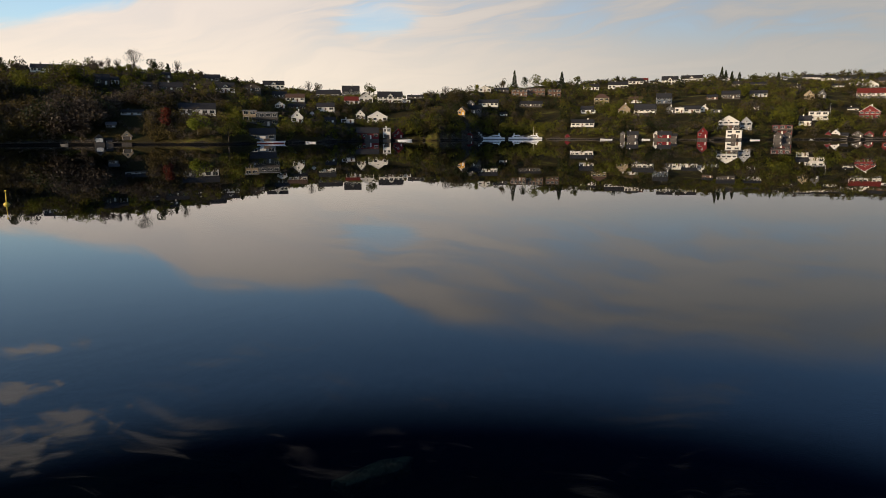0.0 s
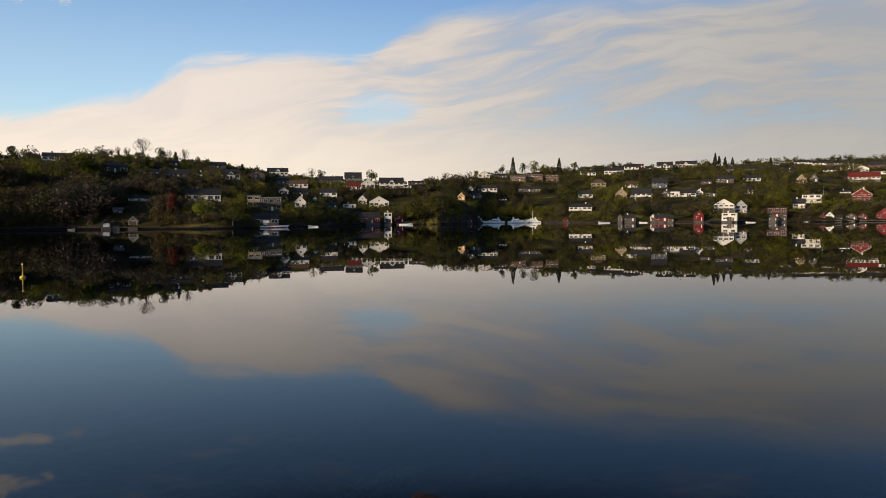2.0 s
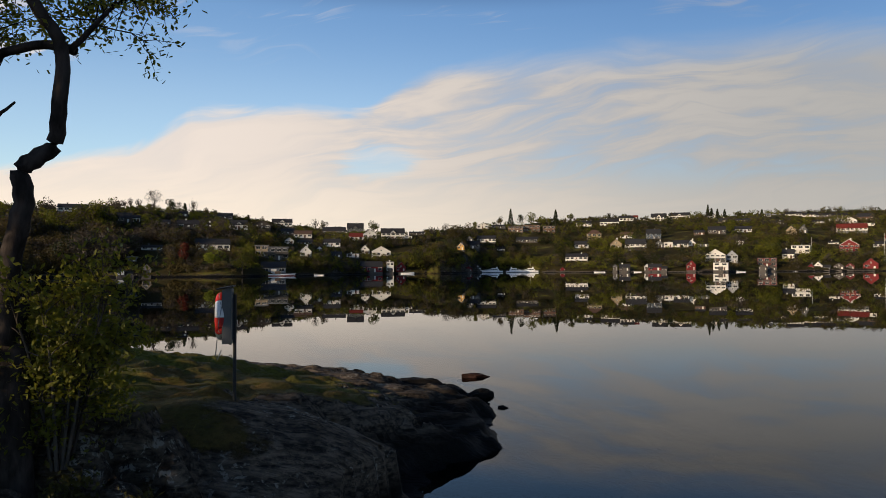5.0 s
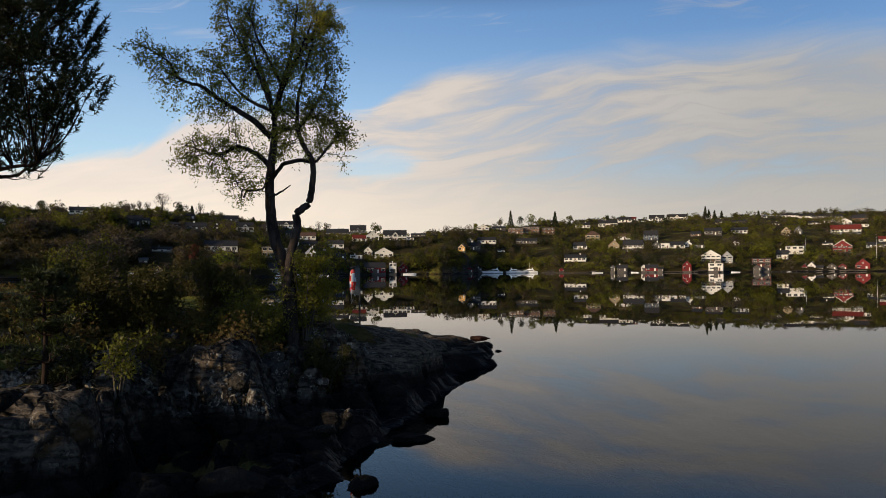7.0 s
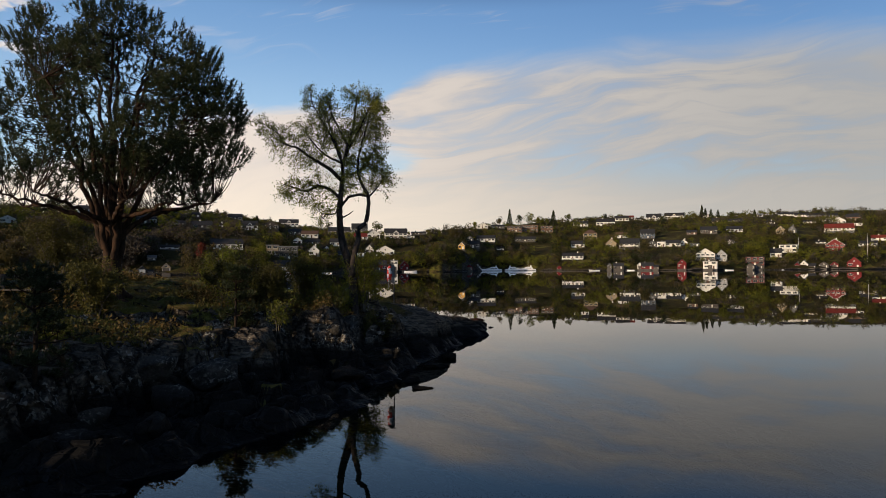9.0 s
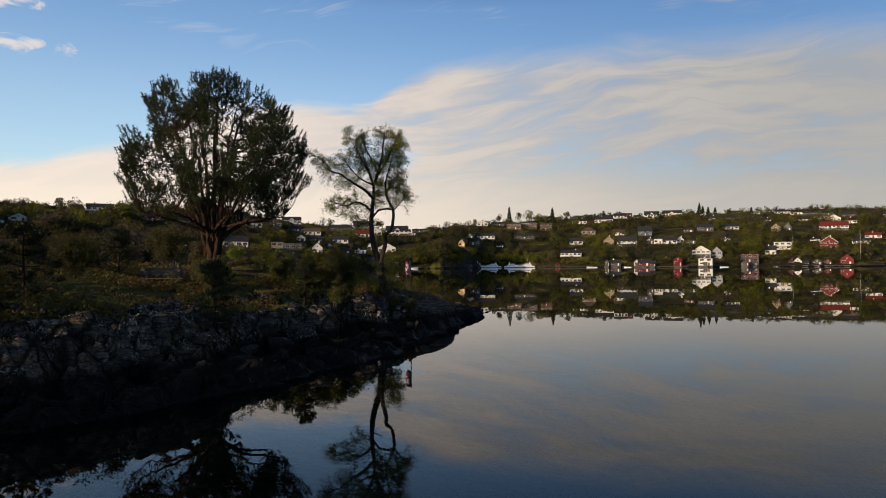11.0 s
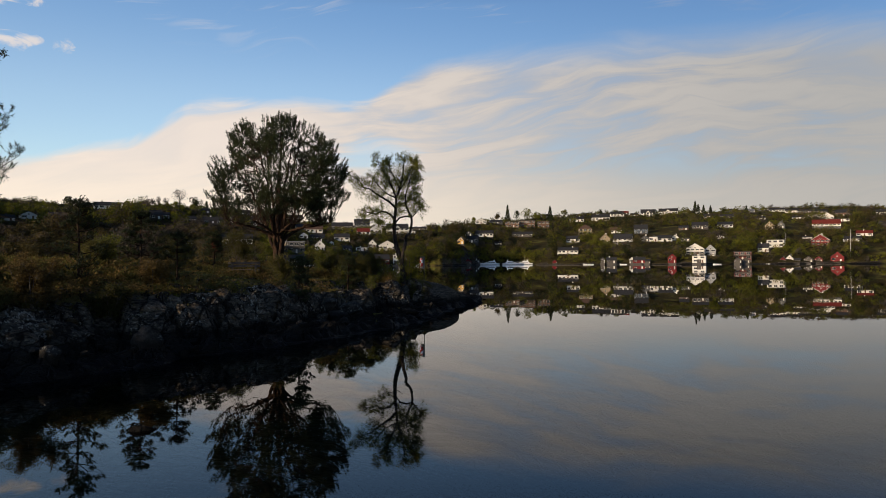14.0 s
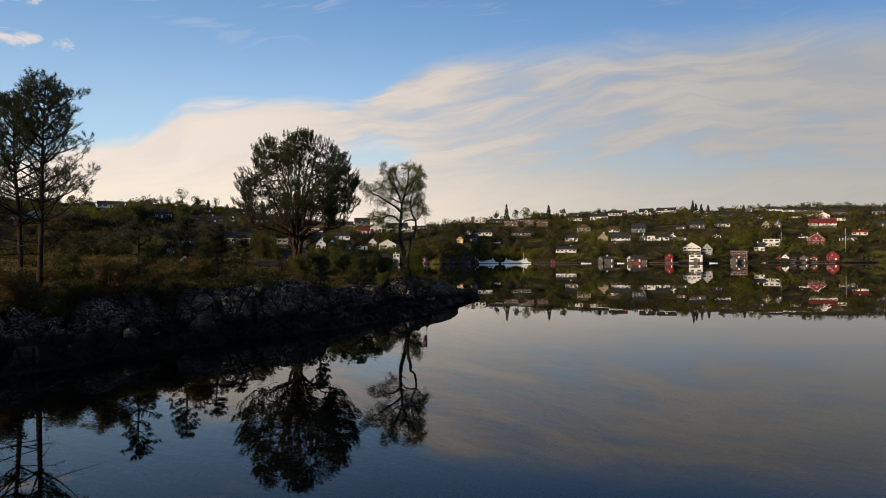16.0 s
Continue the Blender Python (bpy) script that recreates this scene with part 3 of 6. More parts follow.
def box(bm, x0, y0, z0, x1, y1, z1, bevel=0.0):
    vs = [bm.verts.new((x, y, z)) for z in (z0, z1) for x, y in ((x0, y0), (x1, y0), (x1, y1), (x0, y1))]
    faces = [bm.faces.new([vs[i] for i in f]) for f in ((3, 2, 1, 0), (4, 5, 6, 7), (0, 1, 5, 4), (1, 2, 6, 5), (2, 3, 7, 6), (3, 0, 4, 7))]
    if bevel:
        bmesh.ops.bevel(bm, geom=list({e for f in faces for e in f.edges}), offset=bevel, segments=2, affect="EDGES")
    return bm


def boxed(*sizes, bevel=0.0):
    bm = bmesh.new()
    for s in sizes:
        box(bm, *s, bevel=bevel)
    return bm


def prism(bm, outline, y0, y1):
    """Extrude an x-z outline (counter-clockwise seen from -y) along y."""
    a = [bm.verts.new((x, y0, z)) for x, z in outline]
    b = [bm.verts.new((x, y1, z)) for x, z in outline]
    bm.faces.new(a)
    bm.faces.new(b[::-1])
    for i in range(len(a)):
        j = (i + 1) % len(a)
        bm.faces.new((a[j], a[i], b[i], b[j]))
    return bm


def tube_arrays(points, radii, sides=6):
    """Rings swept along a bent line: vertex and face arrays."""
    p = np.asarray(points, float)
    t = np.gradient(p, axis=0)
    t /= np.linalg.norm(t, axis=1)[:, None] + 1e-9
    ref = np.where(np.abs(t[:, 2:3]) > 0.9, np.array([[1.0, 0, 0]]), np.array([[0, 0, 1.0]]))
    u = np.cross(t, ref)
    u /= np.linalg.norm(u, axis=1)[:, None] + 1e-9
    v = np.cross(t, u)
    a = np.linspace(0, 2 * np.pi, sides, endpoint=False)
    r = np.asarray(radii, float)[:, None, None]
    verts = p[:, None, :] + r * (np.cos(a)[None, :, None] * u[:, None, :] + np.sin(a)[None, :, None] * v[:, None, :])
    n = len(p)
    i, k = np.meshgrid(np.arange(n - 1), np.arange(sides), indexing="ij")
    k2 = (k + 1) % sides
    faces = np.stack([i * sides + k, i * sides + k2, (i + 1) * sides + k2, (i + 1) * sides + k], -1).reshape(-1, 4)
    return verts.reshape(-1, 3), faces


class Soup:
    """Collects vertex and face arrays for one mesh."""

    def __init__(self):
        self.v, self.f3, self.f4, self.n = [], [], [], 0

    def add(self, verts, faces):
        verts, faces = np.asarray(verts, float).reshape(-1, 3), np.asarray(faces, np.int64)
        (self.f4 if faces.shape[1] == 4 else self.f3).append(faces + self.n)
        self.v.append(verts)
        self.n += len(verts)

    def tube(self, points, radii, sides=6):
        self.add(*tube_arrays(points, radii, sides))

    def triangles(self, corners):
        """corners: n x 3 x 3"""
        self.add(corners.reshape(-1, 3), np.arange(len(corners) * 3).reshape(-1, 3))

    def quads(self, corners):
        self.add(corners.reshape(-1, 3), np.arange(len(corners) * 4).reshape(-1, 4))

    def mesh(self, name, mat, soft=False):
        me = bpy.data.meshes.new(name)
        v = np.concatenate(self.v)
        f3 = np.concatenate(self.f3) if self.f3 else np.zeros((0, 3), np.int64)
        f4 = np.concatenate(self.f4) if self.f4 else np.zeros((0, 4), np.int64)
        loops = np.concatenate([f3.ravel(), f4.ravel()]).astype(np.int32)
        starts = np.concatenate([np.arange(len(f3)) * 3, len(f3) * 3 + np.arange(len(f4)) * 4]).astype(np.int32)
        me.vertices.add(len(v))
        me.vertices.foreach_set("co", v.ravel())
        me.loops.add(len(loops))
        me.loops.foreach_set("vertex_index", loops)
        me.polygons.add(len(starts))
        me.polygons.foreach_set("loop_start", starts)
        me.update()
        me.validate()
        if soft:
            me.polygons.foreach_set("use_smooth", np.ones(len(starts), dtype=bool))
        me.materials.append(mat)
        return me


def unit(rng, n):
    v = rng.normal(size=(n, 3))
    return v / np.linalg.norm(v, axis=1)[:, None]


def leaf_triangles(rng, centres, size, flat=0.0):
    """A small leaf spray, one triangle each, at the centres, turned at random."""
    n = len(centres)
    a, b = unit(rng, n), unit(rng, n)
    a[:, 2] *= 1 - flat
    b[:, 2] *= 1 - flat
    s = size * rng.uniform(0.6, 1.3, (n, 1))
    return np.stack([centres - a * s * 0.5, centres + a * s * 0.5, centres + b * s * 0.9], 1)


def crown_centres(rng, h, w, kind, n):
    """Points through an uneven crown made of several lobes; the base of the tree is at 0, 0, 0."""
    if kind == "spruce":
        t = rng.uniform(0, 1, n) ** 1.35
        z = h * (0.08 + 0.92 * t)
        tier = 0.9 + 0.2 * np.abs(np.sin(t * 17))
        r = w * 0.5 * (1 - t) ** 0.9 * tier * np.sqrt(rng.uniform(0.15, 1, n)) + 0.05
        a = rng.uniform(0, 2 * np.pi, n)
        return np.stack([r * np.cos(a), r * np.sin(a), z - r * 0.25], 1)
    lobes = 7
    c = unit(rng, lobes) * np.array([w * 0.28, w * 0.28, h * 0.22]) + np.array([0, 0, h * 0.60])
    size = rng.uniform(0.55, 1.0, lobes)
    k = rng.integers(0, lobes, n)
    d = unit(rng, n) * rng.uniform(0.55, 1.0, (n, 1)) ** 0.5
    return c[k] + d * size[k, None] * np.array([w * 0.27, w * 0.27, h * 0.22])


LEAF = {
    "green": leafy("spring_green_leaves", (0.045, 0.050, 0.008), (0.150, 0.150, 0.014)),
    "olive": leafy("olive_brown_buds", (0.045, 0.038, 0.013), (0.110, 0.084, 0.026)),
    "dark": leafy("dark_evergreen", (0.016, 0.022, 0.008), (0.042, 0.050, 0.014)),
    "grey": leafy("bare_grey_twigs", (0.048, 0.040, 0.030), (0.095, 0.076, 0.058)),
    "red": leafy("copper_red_leaves", (0.090, 0.020, 0.012), (0.18, 0.042, 0.022)),
    "bright": leafy("fresh_yellow_green_leaves", (0.10, 0.125, 0.009), (0.19, 0.21, 0.022)),
}

# ---------------------------------------------------------------- far side: houses
TAKEN = []          # x, y, half width: kept free of trees
WINDOW_CACHE = {}


def window_mesh(w, h):
    key = (round(w, 1), round(h, 1))
    if key not in WINDOW_CACHE:
        w, h = key
        fr = boxed((-w / 2, -0.06, 0, w / 2, 0.05, 0.09), (-w / 2, -0.06, h - 0.09, w / 2, 0.05, h), (-w / 2, -0.06, 0.09, -w / 2 + 0.07, 0.05, h - 0.09),
                   (w / 2 - 0.07, -0.06, 0.09, w / 2, 0.05, h - 0.09), (-0.03, -0.05, 0.09, 0.03, 0.04, h - 0.09))
        pane = boxed((-w / 2 + 0.06, -0.015, 0.06, w / 2 - 0.06, 0.03, h - 0.06))
        out = []
        for name, bm, mat in (("window_frame", fr, PALETTE["white"]), ("pane", pane, GLASS)):
            me = bpy.data.meshes.new(name)
            bm.to_mesh(me)
            bm.free()
            me.materials.append(mat)
            out.append(me)
        WINDOW_CACHE[key] = out
    return WINDOW_CACHE[key]


def add_window(parent, x, y, z, w, h, turn=0):
    fr, pane = window_mesh(w, h)
    win = share("window", fr, parent, pose(x, y, z, 0, 0, turn))
    share("pane", pane, win, Matrix.Identity(4))


ROOFKEY = {"black": "black", "grey": "grey_roof", "brown": "brown_roof", "red": "red_roof"}
WORDS = {"black": "black tiled", "grey": "grey sheet", "brown": "brown tiled", "red": "red tiled"}
WALLWORDS = {"white": "white-painted", "pale": "pale grey", "grey": "grey", "dark": "dark-stained", "brown": "brown", "redbrown": "red-brown", "red": "red-painted",
             "darkred": "dark red", "beige": "beige", "yellow": "ochre-yellow", "blue": "blue-grey", "slate": "slate-blue", "trim": "black white-trimmed"}
house_rng = random.Random(4)


def building(name, x, y, width, total, form, wall, roof, label, category, group, extra="", turn=None, base=None, sink=2.0):
    """A timber building that faces the bay; width and total height in metres; form: F gable to the front, S ridge across, D ridge across with a front
    gable, H hipped, X flat roof."""
    z = ground_z(x, y) if base is None else base
    facing = math.degrees(math.atan2(x, y + 8)) * -1
    turn = facing + house_rng.uniform(-6, 6) if turn is None else turn
    home = thing(name, x, y, z, turn, label, category, group)
    width *= 0.90
    TAKEN.append((x, y, width * 0.55, total))
    rise = {"F": 0.45, "S": 0.45, "D": 0.45, "H": 0.36, "X": 0.06}[form] * total
    rise = min(rise, width * (0.5 if form == "F" else 0.42))
    eave = total - rise
    hw = width / 2
    depth = width * 0.95 if form == "F" else min(9.5, max(4.5, width * 0.62))
    wm, rm = PALETTE[wall], PALETTE[ROOFKEY[roof]]
    part("foundation", boxed((-hw - 0.05, -0.05, -sink, hw + 0.05, depth + 0.05, 0.35)), PALETTE["stone"], home)
    bm = bmesh.new()
    if form == "F":
        prism(bm, [(-hw, 0.35), (hw, 0.35), (hw, eave), (0, total - 0.12), (-hw, eave)], 0, depth)
    elif form in "SD":
        prism(bm, [(0, 0.35), (depth, 0.35), (depth, eave), (depth / 2, total - 0.12), (0, eave)], -hw, hw)
        for v in bm.verts:
            v.co = Vector((-v.co.y, v.co.x, v.co.z))
    else:
        box(bm, -hw, 0, 0.35, hw, depth, eave)
    part("wall", bm, wm, home)
    t, o = 0.20, 0.28
    bm = bmesh.new()
    if form == "F":
        s = rise / hw
        prism(bm, [(-hw - o, eave - o * s), (0, total), (hw + o, eave - o * s), (hw + o, eave - o * s + t), (0, total + t), (-hw - o, eave - o * s + t)][::-1], -o, depth + o)
    elif form in "SD":
        s = rise / (depth / 2)
        prism(bm, [(-o, eave - o * s), (depth / 2, total), (depth + o, eave - o * s), (depth + o, eave - o * s + t), (depth / 2, total + t), (-o, eave - o * s + t)][::-1], -hw - o, hw + o)
        for v in bm.verts:
            v.co = Vector((-v.co.y, v.co.x, v.co.z))
    elif form == "H":
        vs = [bm.verts.new(c) for c in ((-hw - o, -o, eave), (hw + o, -o, eave), (hw + o, depth + o, eave), (-hw - o, depth + o, eave),
                                        (-hw * 0.25, depth / 2, total), (hw * 0.25, depth / 2, total))]
        for f in ((3, 2, 1, 0), (0, 1, 5, 4), (2, 3, 4, 5), (1, 2, 5), (3, 0, 4)):
            bm.faces.new([vs[i] for i in f])
    else:
        box(bm, -hw - o, -o, eave, hw + o, depth + o, total)
    top = part("roof", bm, rm, home)
    # white barge boards on the front
    if form == "F":
        s = rise / hw
        bm = bmesh.new()
        for sg in (-1, 1):
            ol = [(sg * (hw + o), eave - o * s - 0.22), (0, total - 0.24), (0, total + 0.02), (sg * (hw + o), eave - o * s + 0.04)]
            prism(bm, ol if sg > 0 else ol[::-1], -o - 0.06, -o + 0.02)
        part("bargeboard", bm, PALETTE["white" if wall in ("white", "red", "yellow", "trim") and name == "house" else wall], home)
    floors = 2 if eave > 4.2 else 1
    step = (eave - 0.35) / floors
    if floors == 2 and wall == "white" and name == "house" and house_rng.random() < 0.4:
        part("lower_wall", boxed((-hw - 0.01, -0.008, 0.36, hw + 0.01, 0.3, 0.35 + step)), PALETTE[house_rng.choice(("grey", "dark", "stone"))], home, "dark ground-floor cladding")
    count = max(2, int(width / 2.9))
    wh = min(1.5, step * 0.55)
    for fl in range(floors):
        zz = 0.35 + step * fl + step * 0.36
        for i in range(count):
            cx = -hw + width * (i + 0.5) / count
            if fl == 0 and i == count // 2:
                part("door", boxed((cx - 0.5, -0.05, 0.36, cx + 0.5, 0.04, min(2.35, step))), PALETTE["brown" if wall == "white" else "white"], home)
            else:
                add_window(home, cx, -0.012, zz, min(2.5, width / count * 0.70), wh)
        if depth > 6:
            add_window(home, -hw + 0.012, depth * 0.5, zz, 1.2, wh, -90)
            add_window(home, hw - 0.012, depth * 0.5, zz, 1.2, wh, 90)
    if form == "F" and rise > 1.8:
        add_window(home, 0, -0.012, eave + 0.1, 0.9, min(1.0, rise * 0.4))
    if form == "D":
        dw = min(3.6, width * 0.26)
        bm = bmesh.new()
        prism(bm, [(-dw / 2, eave - 0.4), (dw / 2, eave - 0.4), (dw / 2, eave + 0.5), (0, eave + 0.5 + dw * 0.45), (-dw / 2, eave + 0.5)], 0.02, depth * 0.42)
        part("dormer", bm, wm, home)
        bm = bmesh.new()
        e = eave + 0.5
        prism(bm, [(-dw / 2 - 0.3, e - 0.27), (0, e + dw * 0.45), (dw / 2 + 0.3, e - 0.27), (dw / 2 + 0.3, e - 0.09), (0, e + dw * 0.45 + 0.2), (-dw / 2 - 0.3, e - 0.09)][::-1], -0.3, depth * 0.44)
        part("dormer_roof", bm, rm, home)
        add_window(home, 0, 0.008, eave - 0.1, 1.1, 0.9)
    if "b" in extra:
        bz = 0.35 + (step if floors == 2 else 0.0)
        rails = [(-hw, -1.7, bz - 0.18, hw, -0.07, bz), (-hw, -1.7, bz + 0.85, hw, -1.62, bz + 0.97), (-hw, -1.69, bz + 0.06, hw, -1.65, bz + 0.72)]
        posts = [(-hw + i * width / 4 - 0.06, -1.72, -sink, -hw + i * width / 4 + 0.06, -1.6, bz + 0.95) for i in range(5)]
        part("balcony", boxed(*rails, *posts), PALETTE["white" if wall in ("white", "pale", "beige") else "wood"], home)
    if "c" in extra or house_rng.random() < 0.45:
        cx = hw * house_rng.uniform(-0.5, 0.5)
        cy = depth * 0.5 if form != "F" else depth * 0.4
        cx = cx if form != "F" else 0.8
        part("chimney", boxed((cx - 0.35, cy - 0.3, total - 1.2, cx + 0.35, cy + 0.3, total + 0.75), (cx - 0.42, cy - 0.37, total + 0.75, cx + 0.42, cy + 0.37, total + 0.87)),
             PALETTE["grey" if house_rng.random() < 0.5 else "white"], top)
    return home


def house(x, y, width, total, form, wall, roof, extra="", **more):
    storeys = "two-storey" if total > 6.2 else "low"
    label = "%s %s timber house with %s roof on the hillside" % (storeys, WALLWORDS[wall], WORDS[roof] if form != "X" else "flat")
    return building("house", x, y, width, total, form, wall, roof, label, "house", "houses across the bay", extra, **more)


def boathouse(x, y, width, total, form, wall, roof):
    """A boathouse on the water's edge with double doors and a slip."""
    label = "%s boathouse with %s roof at the water's edge" % (WALLWORDS[wall], WORDS[roof])
    home = building("boathouse", x, y, width, total, form, wall, roof, label, "boathouse", "boathouses across the bay", base=0.75, sink=2.4,
                    turn=math.degrees(math.atan2(x, y + 8)) * -1 + house_rng.uniform(-6, 6))
    hw = min(1.3, width * 0.3)
    part("door_leaf", boxed((-hw, -0.10, 0.36, -0.02, -0.03, min(2.6, total * 0.55))), PALETTE["white" if wall in ("trim", "slate") else ("darkred" if wall == "red" else "wood")], home)
    part("door_leaf", boxed((0.02, -0.10, 0.36, hw, -0.03, min(2.6, total * 0.55))), PALETTE["white" if wall in ("trim", "slate") else ("darkred" if wall == "red" else "wood")], home)
    part("slip", boxed((-hw - 0.6, -4.5, -1.6, hw + 0.6, -0.1, 0.12)), PALETTE["wood"], home)
    return home


house(-204, 374, 16.6, 4.8, 'S', 'white', 'black', extra='c')
house(-196, 386, 8.4, 2.5, 'S', 'brown', 'brown')
house(-168, 357, 7.7, 5.8, 'S', 'dark', 'black')
house(-164, 362, 3.9, 3.9, 'S', 'white', 'black')
house(-138, 319, 10.2, 2.5, 'S', 'white', 'black', extra='c')
house(-140, 302, 4.3, 2.4, 'S', 'grey', 'grey')
house(-158, 414, 5.8, 3.6, 'S', 'grey', 'black')
house(-139, 370, 12.2, 5.1, 'S', 'dark', 'black', extra='b')
house(-151, 369, 5.8, 2.6, 'S', 'grey', 'black')
house(-135, 391, 4.0, 2.7, 'F', 'dark', 'black')
house(-114, 334, 17.8, 6.3, 'S', 'white', 'black', extra='c')
house(-143, 448, 10.3, 5.0, 'S', 'dark', 'black', extra='b')
house(-117, 389, 10.6, 5.9, 'D', 'white', 'black')
house(-122, 460, 12.4, 6.2, 'F', 'dark', 'black')
house(-124, 530, 16.8, 6.6, 'D', 'white', 'black', extra='c')
house(-107, 472, 10.2, 4.7, 'S', 'dark', 'black', extra='b')
house(-96, 468, 13.2, 5.4, 'S', 'white', 'brown')
house(-81, 508, 18.4, 6.3, 'S', 'dark', 'black', extra='c')
house(-91, 402, 6.0, 4.0, 'F', 'white', 'black')
house(-86, 424, 10.6, 3.5, 'S', 'brown', 'black')
house(-75, 369, 6.4, 6.8, 'F', 'white', 'black')
house(-71, 435, 11.5, 5.4, 'S', 'white', 'black', extra='b')
house(-73, 401, 3.3, 2.7, 'F', 'white', 'black')
house(-55, 413, 8.1, 2.7, 'X', 'white', 'grey')
house(-62, 394, 6.5, 3.2, 'S', 'dark', 'black')
house(-67, 525, 13.7, 8.6, 'D', 'grey', 'black')
house(-61, 482, 10.3, 5.5, 'S', 'white', 'red')
house(-53, 496, 10.5, 6.9, 'F', 'white', 'black')
house(-36, 493, 18.5, 8.0, 'D', 'white', 'black')
house(-25, 496, 5.6, 2.0, 'X', 'white', 'grey')
house(-50, 435, 6.0, 6.0, 'F', 'white', 'black')
house(-39, 427, 12.9, 7.0, 'F', 'white', 'grey', extra='b')
house(-20, 519, 12.6, 2.5, 'S', 'dark', 'black')
house(35, 603, 10.8, 5.4, 'F', 'white', 'black')
house(50, 613, 12.9, 3.5, 'S', 'dark', 'black')
house(12, 470, 5.0, 5.3, 'F', 'yellow', 'black')
house(22, 506, 10.7, 5.8, 'S', 'grey', 'black')
house(20, 521, 6.3, 4.6, 'F', 'grey', 'black')
house(34, 541, 16.2, 5.7, 'S', 'white', 'black')
house(44, 521, 5.9, 2.5, 'S', 'white', 'black')
house(63, 596, 14.5, 5.8, 'X', 'brown', 'black')
house(77, 601, 16.7, 6.9, 'X', 'brown', 'black')
house(93, 602, 11.8, 6.9, 'X', 'brown', 'black')
house(68, 558, 19.1, 5.0, 'S', 'dark', 'black', extra='b')
house(103, 511, 11.1, 5.5, 'S', 'white', 'black')
house(91, 468, 16.3, 5.0, 'S', 'white', 'black', extra='b')
house(130, 633, 14.6, 5.8, 'S', 'white', 'black')
house(122, 554, 12.4, 9.2, 'H', 'beige', 'brown')
house(152, 628, 18.9, 6.8, 'S', 'white', 'black')
house(176, 660, 14.4, 5.5, 'S', 'white', 'black')
house(148, 554, 11.2, 5.2, 'S', 'white', 'brown')
house(195, 702, 8.3, 3.5, 'S', 'dark', 'red')
house(210, 720, 8.5, 3.7, 'S', 'white', 'black')
house(216, 689, 16.4, 8.2, 'D', 'white', 'black')
house(245, 714, 22.0, 7.4, 'D', 'white', 'black')
house(167, 544, 12.1, 7.8, 'S', 'blue', 'black', extra='c')
house(125, 495, 8.3, 7.5, 'F', 'beige', 'brown')
house(136, 485, 15.5, 8.2, 'S', 'white', 'black', extra='b')
house(155, 492, 7.5, 5.1, 'F', 'grey', 'black')
house(161, 490, 6.7, 4.2, 'X', 'white', 'grey')
house(169, 488, 11.8, 5.1, 'S', 'white', 'black')
house(178, 491, 6.0, 4.7, 'F', 'white', 'black')
house(184, 485, 8.5, 2.6, 'X', 'grey', 'black')
house(216, 541, 14.2, 6.2, 'S', 'dark', 'black')
house(202, 541, 8.5, 3.8, 'S', 'brown', 'black')
house(172, 432, 13.2, 8.0, 'F', 'white', 'black', extra='b', base=6.4, sink=7.0)
house(183, 433, 7.6, 8.2, 'F', 'pale', 'black', base=5.4, sink=6.0)
house(271, 691, 8.4, 5.4, 'F', 'white', 'black')
house(259, 638, 7.8, 5.1, 'S', 'beige', 'black')
house(286, 657, 15.1, 4.0, 'S', 'dark', 'black')
house(246, 563, 14.0, 5.5, 'S', 'white', 'black')
house(218, 505, 7.2, 2.7, 'X', 'white', 'grey')
house(338, 722, 9.7, 3.8, 'S', 'white', 'grey')
house(317, 651, 10.0, 3.5, 'S', 'white', 'black')
house(276, 544, 7.9, 7.4, 'F', 'beige', 'black')
house(288, 549, 6.5, 6.5, 'F', 'grey', 'black')
house(379, 745, 17.5, 4.7, 'S', 'white', 'black')
house(389, 731, 16.0, 4.7, 'S', 'white', 'black')
house(397, 715, 19.8, 4.6, 'S', 'grey', 'black')
house(405, 702, 14.4, 4.6, 'S', 'dark', 'black')
house(358, 627, 11.7, 4.7, 'X', 'white', 'grey')
house(364, 616, 13.3, 7.5, 'F', 'white', 'black')
house(344, 629, 11.6, 3.5, 'S', 'white', 'black')
house(325, 545, 23.6, 8.2, 'S', 'white', 'red')
house(404, 657, 17.4, 7.5, 'S', 'brown', 'black')
house(362, 589, 15.6, 2.8, 'X', 'white', 'grey')
house(279, 470, 13.3, 8.8, 'F', 'red', 'black', extra='c')
house(285, 500, 7.4, 2.3, 'S', 'white', 'black')
house(206, 435, 12.5, 6.3, 'X', 'redbrown', 'black', extra='b')
house(229, 454, 7.8, 6.6, 'S', 'white', 'black')
house(244, 467, 12.8, 6.0, 'X', 'white', 'grey', extra='b')
house(333, 505, 12.6, 4.7, 'S', 'white', 'red')
house(308, 479, 12.9, 4.5, 'S', 'white', 'black')
house(439, 648, 14.7, 6.0, 'S', 'white', 'black')
house(370, 538, 9.0, 5.6, 'S', 'dark', 'black')
house(-227, 332, 9.3, 4.3, 'F', 'white', 'black')
house(-230, 317, 9.1, 3.5, 'S', 'white', 'black')
house(-218, 343, 7.3, 2.9, 'S', 'grey', 'black')

# concrete houses above the slate boathouse, with a retaining wall
house(-86, 347, 13.5, 7.0, 'X', 'grey', 'grey', extra='b')
house(-93, 345, 7.0, 6.0, 'X', 'beige', 'grey')

